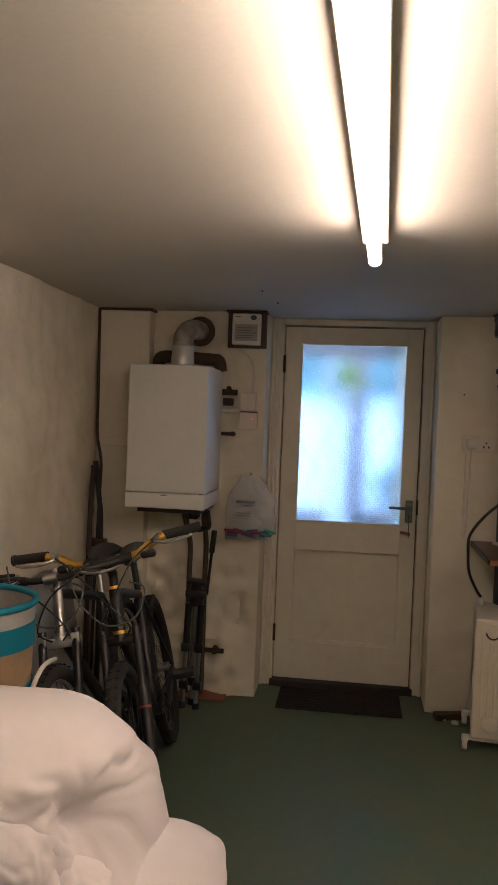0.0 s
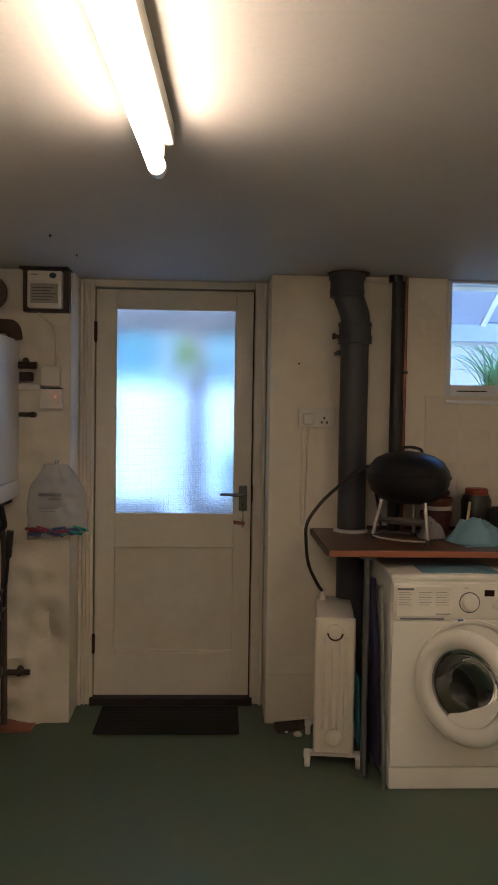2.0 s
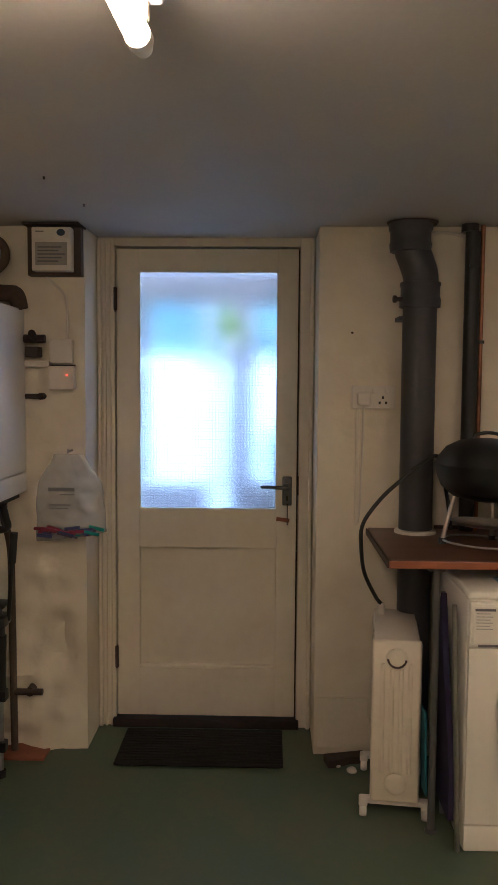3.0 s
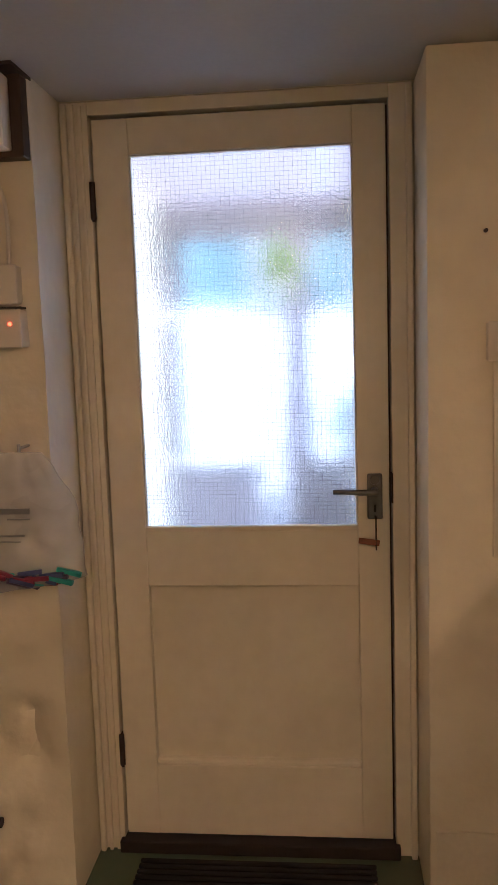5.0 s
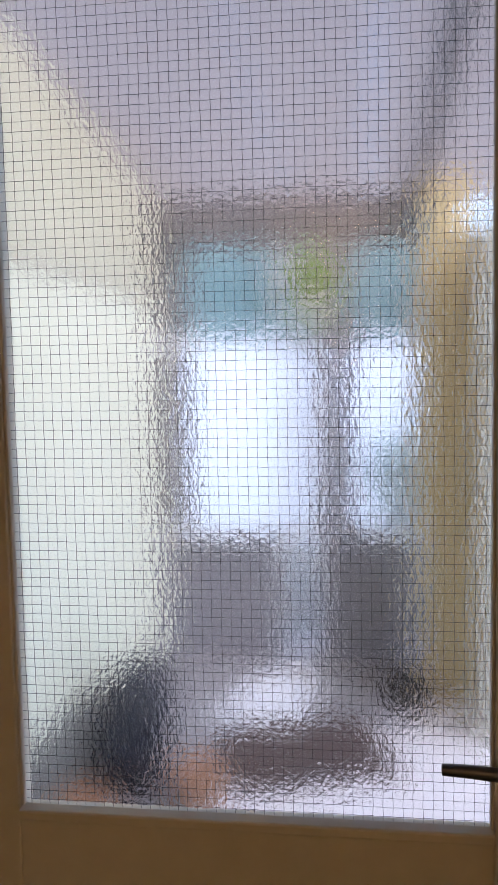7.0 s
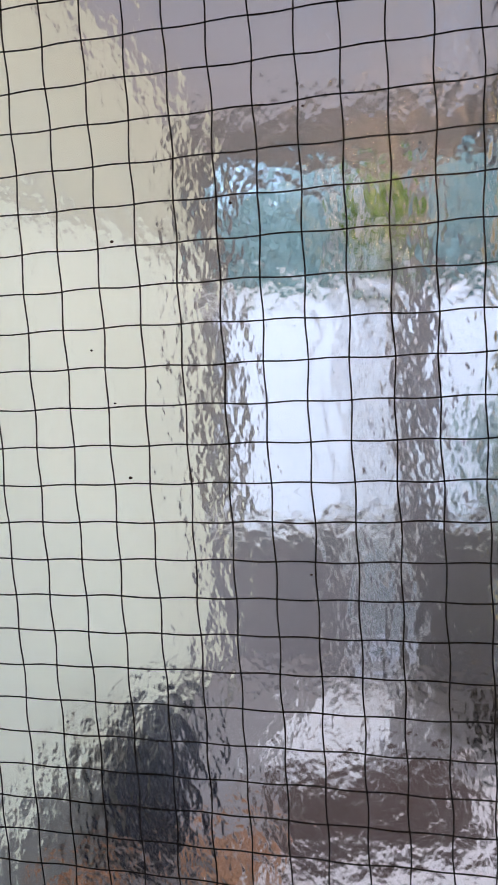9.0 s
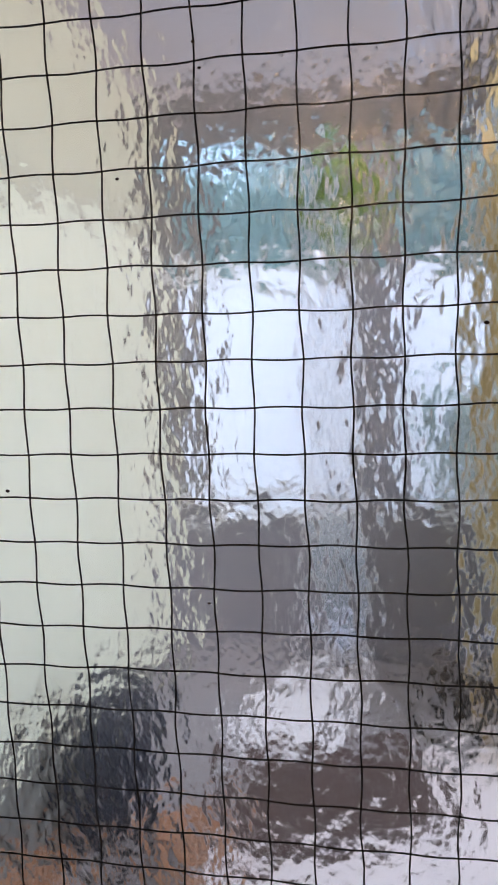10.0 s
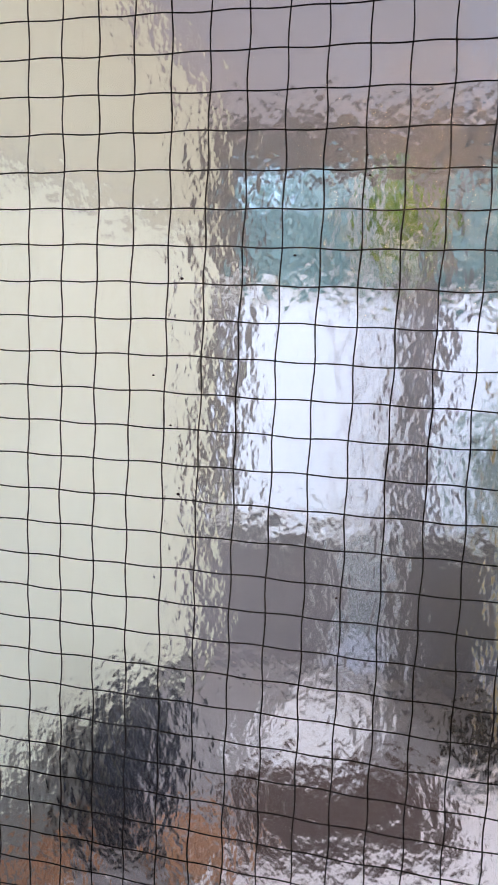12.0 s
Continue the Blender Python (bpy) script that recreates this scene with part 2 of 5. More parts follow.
def rough_block(x0, x1, y0, y1, z0, z1, face, amp=0.012, step=0.025):
    """A wall block whose one face, "y0" or "x1", is uneven."""
    back = 0.05

    def fn(u, v):
        z = z0 + (z1 - z0) * v
        if face == "y0":
            x = x0 + (x1 - x0) * u
            edge = min(1, (x1 - x) / 0.12 + 0.15)
            return Vector((x, y0 + (lump((x, 3, z), 0.22, amp) + lump((x, 9, z), 0.085, amp * 0.8) + lump((x, 4, z), 0.045, amp * 0.25)) * edge * (1 + 0.8 * max(0.0, min(1.0, (0.85 - z) / 0.2))), z))
        y = y0 + (y1 - y0) * u
        return Vector((x1 + lump((5, y, z), 0.3, amp * 0.9) + lump((2, y, z), 0.11, amp * 0.7) + lump((7, y, z), 0.05, amp * 0.25), y, z))

    length = (x1 - x0) if face == "y0" else (y1 - y0)
    front = sheet(fn, max(2, int(length / step)), max(2, int((z1 - z0) / step)))
    body = box(x0, x1, y0 + back, y1, z0, z1) if face == "y0" else box(x0, x1 - back, y0, y1, z0, z1)
    rim = [e for e in front.edges if e.is_boundary]
    r = bmesh.ops.extrude_edge_only(front, edges=rim)
    for v in [g for g in r["geom"] if isinstance(g, bmesh.types.BMVert)]:
        if face == "y0":
            v.co.y = y0 + back + 0.004
        else:
            v.co.x = x1 - back - 0.004
    return join(front, body)


# ---- the room ----
CEIL = 2.06
S = "structure"
tagged(part("floor", box(-1.5, 2.6, -6.6, 0.0, -0.12, 0.0), M_FLOOR), "worn dark green painted concrete floor", "floor", kind=S)
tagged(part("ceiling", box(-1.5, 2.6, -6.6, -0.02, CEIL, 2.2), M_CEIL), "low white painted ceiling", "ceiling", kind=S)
tagged(part("wall_west", rough_block(-1.75, -1.36, -6.6, 0.12, 0, CEIL, "x1", 0.02), M_PLASTER, smooth=True), "lumpy whitewashed stone side wall", "wall", kind=S)
north = join(
    rough_block(-1.36, -0.455, -0.24, 0.12, 0, CEIL, "y0", 0.026),
    box(0.445, 1.25, -0.26, 0.12, 0, CEIL, 0.006),
    box(1.25, 2.12, -0.26, 0.12, 0, 1.5, 0.004),
    box(2.12, 2.6, -0.26, 0.12, 0, CEIL, 0.004),
    box(-1.5, 2.6, -0.018, 0.12, CEIL + 0.001, 2.75),
)
tagged(part("wall_north", north, M_PLASTER, smooth=True), "cream painted uneven masonry wall round the garden door", "wall", kind=S)
tagged(part("wall_east", box(2.6, 2.8, -6.6, 0.12, 0, CEIL), M_WALL), "cream painted side wall", "wall", kind=S)
tagged(part("wall_south", box(-1.75, 2.8, -6.8, -6.6, 0, CEIL), M_WALL), "cream painted back wall", "wall", kind=S)

# painted panel boxing in the corner
boxing = thing("pipe_boxing", "cream painted board boxing in the wall corner", "boxing", kind=S)
part("upper_board", box(-1.345, -1.07, -0.335, -0.225, 1.355, 2.045, 0.004), M_WALL, boxing)
part("lower_board", box(-1.345, -1.07, -0.335, -0.225, 0, 1.335, 0.004), M_WALL, boxing)
part("joint_strip", box(-1.34, -1.075, -0.34, -0.225, 1.325, 1.365, 0.003), M_GLOSS, boxing)
part("top_gap", box(-1.345, -1.06, -0.34, -0.225, 2.047, 2.058), M_DARKWOOD, boxing)


def tile_panel():
    """Square painted wall tiles over the worktop, below the window."""
    base = thing("tiled_splashback", "cream square wall tiles with thin grout lines", "wall tiles", kind=S)
    w = 0.152
    proto = None
    for i in range(7):
        for j in range(4):
            x, z = 1.158 + i * w, 0.917 + j * w
            if z + w > 1.53:
                continue
            if proto is None:
                proto = part("tile", box(0.0003, w - 0.0003, -0.267, -0.258, 0.0003, w - 0.0003, 0.0008, 1), M_GLOSS, base)
                ob = proto
            else:
                ob = new("tile", proto.data)
                ob.parent = base
            ob.location = (x, 0, z)


tile_panel()


# ---- the garden door ----
def door_frame():
    f = thing("door_frame", "cream gloss painted wooden door frame", "door frame", kind=S)
    part("jamb", box(-0.455, -0.384, -0.012, 0.1, 0, CEIL, 0.003), M_GLOSS, f)
    part("jamb", box(0.384, 0.445, -0.012, 0.1, 0, CEIL, 0.003), M_GLOSS, f)
    part("head", box(-0.384, 0.384, -0.012, 0.1, 2.025, CEIL, 0.003), M_GLOSS, f)
    part("moulding", join(box(-0.452, -0.437, -0.032, -0.01, 0, 2.055, 0.004), box(-0.428, -0.418, -0.024, -0.01, 0, 2.055, 0.003), box(-0.408, -0.398, -0.019, -0.01, 0, 2.05, 0.003)), M_GLOSS, f)
    part("moulding", box(0.425, 0.441, -0.03, -0.01, 0, 2.055, 0.004), M_GLOSS, f)
    # dark stops: draught strip tone that also carries the gap's depth shade
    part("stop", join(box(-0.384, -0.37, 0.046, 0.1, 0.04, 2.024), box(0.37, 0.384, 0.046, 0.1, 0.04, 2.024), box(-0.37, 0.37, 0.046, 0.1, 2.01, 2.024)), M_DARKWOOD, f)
    part("threshold", box(-0.395, 0.395, -0.035, 0.1, 0.0, 0.036, 0.004), mat("blackened_wood", (0.018, 0.012, 0.01), (0.03, 0.02, 0.016), rough=0.7, grain=50), f, "dark worn wooden threshold")
    part("strike_plate", box(0.381, 0.3855, -0.016, 0.006, 1.0, 1.08), M_HINGE, f)


GX0, GX1, GZ0, GZ1 = -0.284, 0.293, 0.93, 1.925


def garden_door():
    d = thing("door_1", "cream panelled door with wired glass, closed", "door", kind=S)
    xl, xr = -0.3785, 0.3765
    part("stile", box(xl, GX0, 0, 0.044, 0.042, 2.017, 0.002), M_GLOSS, d)
    part("stile", box(GX1, xr, 0, 0.044, 0.042, 2.017, 0.002), M_GLOSS, d)
    part("top_rail", box(GX0, GX1, 0.0005, 0.0435, GZ1, 2.017, 0.002), M_GLOSS, d)
    part("lock_rail", box(GX0, GX1, 0.0005, 0.0435, 0.772, GZ0, 0.002), M_GLOSS, d)
    part("bottom_rail", box(GX0, GX1, 0.0005, 0.0435, 0.042, 0.25, 0.002), M_GLOSS, d)
    part("lower_panel", box(GX0 - 0.004, GX1 + 0.004, 0.029, 0.037, 0.24, 0.78), M_GLOSS, d)
    part("panel_bead", join(box(GX0, GX1, 0.006, 0.03, 0.249, 0.264, 0.005)), M_GLOSS, d)
    part("glazing_bead", join(box(GX0, GX0 + 0.004, 0.004, 0.016, GZ0 + 0.01, GZ1, 0.002), box(GX1 - 0.004, GX1, 0.004, 0.016, GZ0 + 0.01, GZ1, 0.002), box(GX0 + 0.004, GX1 - 0.004, 0.004, 0.016, GZ1 - 0.004, GZ1, 0.002), box(GX0, GX1, -0.006, 0.016, GZ0 - 0.004, GZ0 + 0.01, 0.003)), M_GLOSS, d)
    pane = part("glass_pane", box(GX0 - 0.004, GX1 + 0.004, 0.0165, 0.0225, GZ0 - 0.004, GZ1 + 0.004), M_WIREGLASS, d, "rippled cast glass with square wire mesh")
    pane.visible_shadow = False
    # square wire mesh cast into the glass
    verts, faces = [], []

    def strand(fix, lo, hi, upright, seed):
        n = int((hi - lo) / 0.0045)
        for i in range(n + 1):
            s = lo + (hi - lo) * i / n
            w = 0.00042 * noise.noise((s * 42, seed * 3.7, 0.3)) + 0.0009 * noise.noise((s * 9, seed * 0.11, 5.2)) + 0.0003 * math.sin(s * 2 * math.pi / 0.0238 + seed * math.pi)
            c = Vector((fix + w, 0.0185, s)) if upright else Vector((s, 0.0189, fix + w * 0.8))
            a, b = (Vector((1, 0, 0)) if upright else Vector((0, 0, 1))), Vector((0, 1, 0))
            k = len(verts)
            verts.extend(c + (a * math.cos(q) + b * math.sin(q)) * 0.00029 for q in (0, 2.094, 4.189))
            if i:
                for j in range(3):
                    faces.append((k - 3 + j, k - 3 + (j + 1) % 3, k + (j + 1) % 3, k + j))

    x, i = 0.07 - 29 * 0.0119, 0
    while x < GX1:
        if x > GX0:
            strand(x, GZ0, GZ1, True, i)
        x, i = x + 0.0119, i + 1
    z, i = 1.40 - 40 * 0.011416, 0
    while z < GZ1:
        if z > GZ0:
            strand(z, GX0, GX1, False, i + 200)
        z, i = z + 0.011416, i + 1
    me = bpy.data.meshes.new("wire_mesh")
    me.from_pydata(verts, [], faces)
    me.materials.append(M_WIRE)
    wires = new("wire_mesh", me)
    wires.parent = pane
    tagged(wires, "fine dark square wire mesh", kind="stuff")
    # specks of dirt on the glass
    for gi, gj, r in ((0.5, -0.2, 0.0005), (0.47, -6.15, 0.00045), (-0.27, -3.5, 0.00035), (0.24, -2.13, 0.00035), (3.43, -6.8, 0.0004), (10.5, -3.6, 0.0005), (5.1, -9.3, 0.0004), (5.2, -8.8, 0.00035), (4.9, 2.3, 0.00035)):
        c = Matrix.Translation((0.07 + gi * 0.0119, 0.0163, 1.40 - gj * 0.011416)) @ Matrix.Rotation(radians(90), 4, "X") @ Matrix.Diagonal((1.25, 0.9, 1, 1))
        part("dirt_speck", lathe([(0, 0.0002), (r * 0.7, 0.00015), (r, 0), (0, 0)], 10, c), M_DARKWOOD, pane)
    # ironmongery
    for z0, z1 in ((1.764, 1.858), (0.255, 0.345)):
        part("hinge", join(rod((-0.38, -0.012, z0), (-0.38, -0.012, z1), 0.0075), rod((-0.38, -0.012, z0 - 0.006), (-0.38, -0.012, z0), 0.004), box(-0.3835, -0.3785, -0.004, 0.01, z0, z1)), M_HINGE, d, smooth=True)
    lock = part("lock_plate", join(box(0.318, 0.358, -0.007, 0.002, 0.955, 1.078, 0.005), lathe([(0, 0.008), (0.012, 0.008), (0.014, 0), (0, 0)], 18, Matrix.Translation((0.338, -0.006, 1.062)) @ Matrix.Rotation(radians(90), 4, "X"))), M_BRASS, d, "dull metal lever lock plate", smooth=True)
    part("lever_handle", join(rod((0.337, -0.004, 1.035), (0.337, -0.046, 1.035), 0.009), pipe([(0.342, -0.048, 1.036), (0.30, -0.052, 1.036), (0.255, -0.05, 1.038), (0.228, -0.046, 1.037)], (0.0088, 0.0065))), M_BRASS, lock, smooth=True)
    part("keyhole", box(0.335, 0.341, -0.009, -0.006, 0.975, 0.995, 0.001), M_BLACK, lock)
    part("key", join(rod((0.339, -0.004, 0.962), (0.339, -0.022, 0.962), 0.003), box(0.337, 0.341, -0.024, -0.02, 0.875, 0.962, 0.001)), M_HINGE, lock)
    part("key_tag", moved(box(-0.035, 0.02, -0.002, 0.002, -0.008, 0.008, 0.0015), Matrix.Translation((0.328, -0.022, 0.897)) @ Matrix.Rotation(radians(8), 4, "Y")), M_TERRA, lock, "small reddish key tag")


door_frame()
garden_door()


# base blacker than the ribs: the shadow between them, put into colour
M_SEAM = mat("shaded_mat_base", (0.004, 0.004, 0.004), (0.007, 0.007, 0.007), rough=0.9, spec=0.1)
M_RIB = mat("grey_rubber_rib", (0.02, 0.018, 0.018), (0.013, 0.012, 0.012), rough=0.75, grain=90, spec=0.25)


def doormat():
    m = thing("doormat", "black ribbed rubber doormat at the threshold", "doormat", at=(0, -0.23, 0))
    part("base", box(-0.31, 0.31, -0.155, 0.16, 0.001, 0.007, 0.002), M_SEAM, m)
    for k in range(14):
        y = -0.152 + k * 0.0234
        part("rib", box(-0.325, 0.325, y - 0.006, y + 0.006, 0.003, 0.015, 0.003, 1), M_RIB, m)


doormat()


# ---- fluorescent lamp ----
def batten_lamp(x, y, turn, power, h=1.22, hood=0.0):
    lamp = thing("fluorescent_lamp", "long fluorescent tube under a white batten", "ceiling light", at=(x, y, 0), turn=(0, 0, turn), group="ceiling tubes")
    part("batten", box(-0.038, 0.036, -h, h, 2.012, 2.058, 0.006), M_ENAMEL, lamp, smooth=True)
    tube = part("tube", rod((0, -h + 0.01, 1.964), (0, h - 0.025, 1.964), 0.0185, seg=24), glow("fluorescent_glow", (1, 0.6, 0.285), power), lamp, "bright warm white glass tube", smooth=True)
    for s in (-1, 1):
        part("end_cap", join(rod((0, s * (h - 0.024), 1.964), (0, s * h, 1.964), 0.02, seg=20), rod((0, s * h, 1.964), (0, s * (h + 0.025), 1.962), 0.0175, 0.014, seg=20)), M_SOCKET, tube, smooth=True)
        part("lamp_holder", box(-0.016, 0.016, s * (h - 0.015) - 0.009, s * (h - 0.015) + 0.009, 1.985, 2.02, 0.004), M_SOCKET, lamp)
    # unseen wings, added to keep direct tube light off the ceiling
    if hood:
        for s in (-1, 1):
            part("reflector", sheet(lambda u, v, s=s: Vector((s * (0.03 + hood * v), -h + 2 * h * u, 2.01 - 0.05 * v)), 1, 4, 0.003), M_ENAMEL, lamp, "white sloping wing added to shield the ceiling")


batten_lamp(0.025, -3.37, -2.0, TUBE_GLOW)
batten_lamp(1.57, -2.7, 0, SIDE_TUBE_GLOW, 0.75, 0.1)


# ---- outside: a lean-to porch ----
def porch():
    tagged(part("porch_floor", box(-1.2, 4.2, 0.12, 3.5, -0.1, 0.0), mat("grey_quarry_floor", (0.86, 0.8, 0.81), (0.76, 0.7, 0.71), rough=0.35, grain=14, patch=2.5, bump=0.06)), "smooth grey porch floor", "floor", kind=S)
    side = thing("wall_porch", "porch side wall, pale below, upper band toned for roof shade", "wall", kind=S)
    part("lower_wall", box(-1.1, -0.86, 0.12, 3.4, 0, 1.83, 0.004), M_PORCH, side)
    # darker beige here: the dimmer light near the roof, put into the colour
    part("upper_wall", box(-1.1, -0.86, 0.12, 3.4, 1.832, 2.5, 0.004), mat("roof_shaded_masonry", (0.6, 0.59, 0.46), (0.54, 0.53, 0.4), rough=0.75, grain=25, patch=1.5, bump=0.3, depth=0.004), side, "beige upper band with roof shade in its colour")
    # thin strip added for the darker shade line between the two bands
    part("shade_seam", box(-0.862, -0.85, 0.13, 3.08, 1.812, 1.836, 0.003), M_GARDEN, side)
    # grey overlay on the porch floor: its shaded area, put into colour
    tagged(part("floor_shade_slab", join(box(-0.86, 0.43, 2.36, 3.1, -0.05, 0.004), box(-0.86, -0.33, 1.45, 2.36, -0.05, 0.004)), mat("shaded_floor_tone", (0.3, 0.285, 0.3), (0.24, 0.23, 0.245), rough=0.5, grain=18, patch=3, bump=0.06)), "porch floor area before the screen, toned grey for shade", "floor", kind=S)
    tagged(part("wall_garden", join(box(0.62, 4.2, 2.2, 2.4, 0, 2.06, 0.004), box(0.645, 0.8, 2.399, 3.3, 0, 2.06, 0.004)), M_GARDEN), "cream painted low garden wall", "wall", kind=S)
    tagged(part("pier", box(0.465, 0.64, 2.68, 3.3, 0, 2.3, 0.004), M_TAN), "ochre painted timber pier", "pier", kind=S)
    roof = thing("porch_roof", "lean-to roof of opal sheets on taupe rafters", "roof", kind=S)
    for k in range(5):
        x = -1.05 + k * 0.42
        sheet_ob = part("roof_sheet", sheet(lambda u, v, x=x: Vector((x + 0.415 * u, 0.125 + 3.35 * v, 2.62 - 0.3 * v)), 1, 1, 0.01), M_SHEET, roof)
        sheet_ob.visible_shadow = False
    part("rafter", sheet(lambda u, v: Vector((0.425 + 0.05 * u, 0.125 + 3.35 * v, 2.6 - 0.3 * v)), 1, 1, 0.06), M_BEAM, roof)
    soffit = thing("soffit", "white boarded soffit over the garden wall", "soffit", kind=S)
    part("fascia", box(1.55, 4.2, 2.12, 2.15, 1.99, 2.13, 0.004), M_SOFFIT, soffit)
    for k in range(4):
        x = 1.55 + k * 0.65
        part("soffit_panel", sheet(lambda u, v, x=x: Vector((x + 0.64 * u, 2.14 - 0.9 * v, 2.13 + 0.5 * v)), 1, 1, 0.02), M_SOFFIT, soffit)
        part("soffit_bar", sheet(lambda u, v, x=x: Vector((x - 0.02 + 0.04 * u, 2.14 - 0.9 * v, 2.112 + 0.5 * v)), 1, 1, 0.02), M_UPVC, soffit)
    part("eaves_beam", box(-1.05, 0.434, 3.08, 3.22, 2.105, 2.33, 0.006), M_BEAM, roof, "taupe painted eaves beam")
    # far screen: boarded below, glazed above
    scr = thing("porch_screen", "glazed porch screen over grey boarding", "window wall", kind=S)
    for k in range(10):
        if k not in (5, 6):
            part("board", box(-0.86 + k * 0.128, -0.736 + k * 0.128, 3.12, 3.15, 0, 0.645, 0.004, 1), M_GREYWOOD, scr)
    lilac = mat("pale_lilac_paint", (0.72, 0.72, 0.76), (0.6, 0.6, 0.64), rough=0.4)
    for x0, x1 in ((-0.25, -0.205), (-0.075, -0.03)):
        part("post", box(x0, x1, 3.085, 3.16, 0.0, 2.1, 0.006), lilac, scr, "pale painted door post")
    part("glazing_bar", box(-0.15, -0.132, 3.12, 3.15, 0.06, 2.1, 0.002), M_GREYWOOD, scr)
    part("foot_rail", box(-0.205, -0.075, 3.1, 3.15, 0.004, 0.06, 0.003), lilac, scr)
    strip = part("pane", box(-0.205, -0.075, 3.13, 3.136, 0.06, 0.646), M_PANE, scr)
    strip.visible_shadow = False
    part("dark_post", box(-0.028, 0.125, 3.1, 3.17, 0.0, 2.1, 0.004), M_GREYWOOD, scr, "grey painted broad post")
    for x0, x1 in ((-0.86, -0.25), (-0.205, -0.075), (0.125, 0.434)):
        part("sill", box(x0, x1, 3.06, 3.2, 0.646, 0.685, 0.005), M_UPVC, scr)
        part("transom", box(x0, x1, 3.092, 3.164, 1.6, 1.645, 0.004), M_UPVC, scr)
    part("mullion", box(-0.86, -0.705, 3.1, 3.17, 0.685, 2.1, 0.004), M_BEAM, scr)
    part("mullion", box(0.395, 0.464, 3.1, 3.17, 0.685, 2.1, 0.004), M_UPVC, scr)
    for x0, x1 in ((-0.705, -0.25), (-0.205, -0.075), (0.125, 0.395)):
        for z0, z1 in ((0.685, 1.6), (1.645, 2.1)):
            p = part("pane", box(x0, x1, 3.13, 3.136, z0, z1), M_PANE, scr)
            p.visible_shadow = False


M_SHEET = glass("opal_roof_sheet", rough=0.9, tint=(0.35, 0.272, 0.235))
M_SOFFIT = mat("grey_blue_boarding", (0.36, 0.39, 0.45), (0.31, 0.34, 0.4), rough=0.6, grain=30)
M_GARDEN = mat("weathered_cream_paint", (0.5, 0.49, 0.42), (0.42, 0.4, 0.33), rough=0.8, grain=15, patch=1.5)
porch()
tagged(part("ground", box(-60, 60, 3.5, 90, -0.3, -0.05), mat("garden_ground", (0.2, 0.2, 0.18), (0.14, 0.15, 0.12), rough=0.9, grain=8, patch=0.5)), "pale paved ground", "ground", kind=S)
tagged(part("wall_white", box(-3.2, 3.2, 6.0, 6.25, -0.05, 1.78, 0.01), mat("white_render", (0.7, 0.71, 0.73), (0.62, 0.64, 0.67), rough=0.8, grain=12, bump=0.2)), "white rendered garden wall", "wall", kind=S)


def hedge():
    """Many small leaves in an uneven bank behind the white wall."""
    random.seed(4)
    verts, faces = [], []
    for _ in range(11000):
        x, h = random.uniform(-4, 4), random.random() ** 0.7
        top = 2.72 + 0.3 * noise.noise((x * 0.9, 1.3, 0))
        p = Vector((x, 6.9 + random.uniform(-0.5, 0.5), 0.3 + (top - 0.3) * h))
        d = Vector((random.gauss(0, 1), random.gauss(0, 1), random.gauss(0, 1))).normalized()
        s = d.orthogonal().normalized() * 0.08
        k = len(verts)
        verts.extend((p, p + d * 0.1 + s, p + d * 0.2, p + d * 0.1 - s))
        faces.append((k, k + 1, k + 2, k + 3))
    me = bpy.data.meshes.new("hedge")
    me.from_pydata(verts, [], faces)
    me.materials.append(mat("hedge_leaf", (0.2, 0.33, 0.32), (0.25, 0.38, 0.37), rough=0.6, grain=10, bump=0))
    tagged(new("hedge", me), "dark blue-green hedge behind the white wall", "hedge", kind="stuff")


hedge()


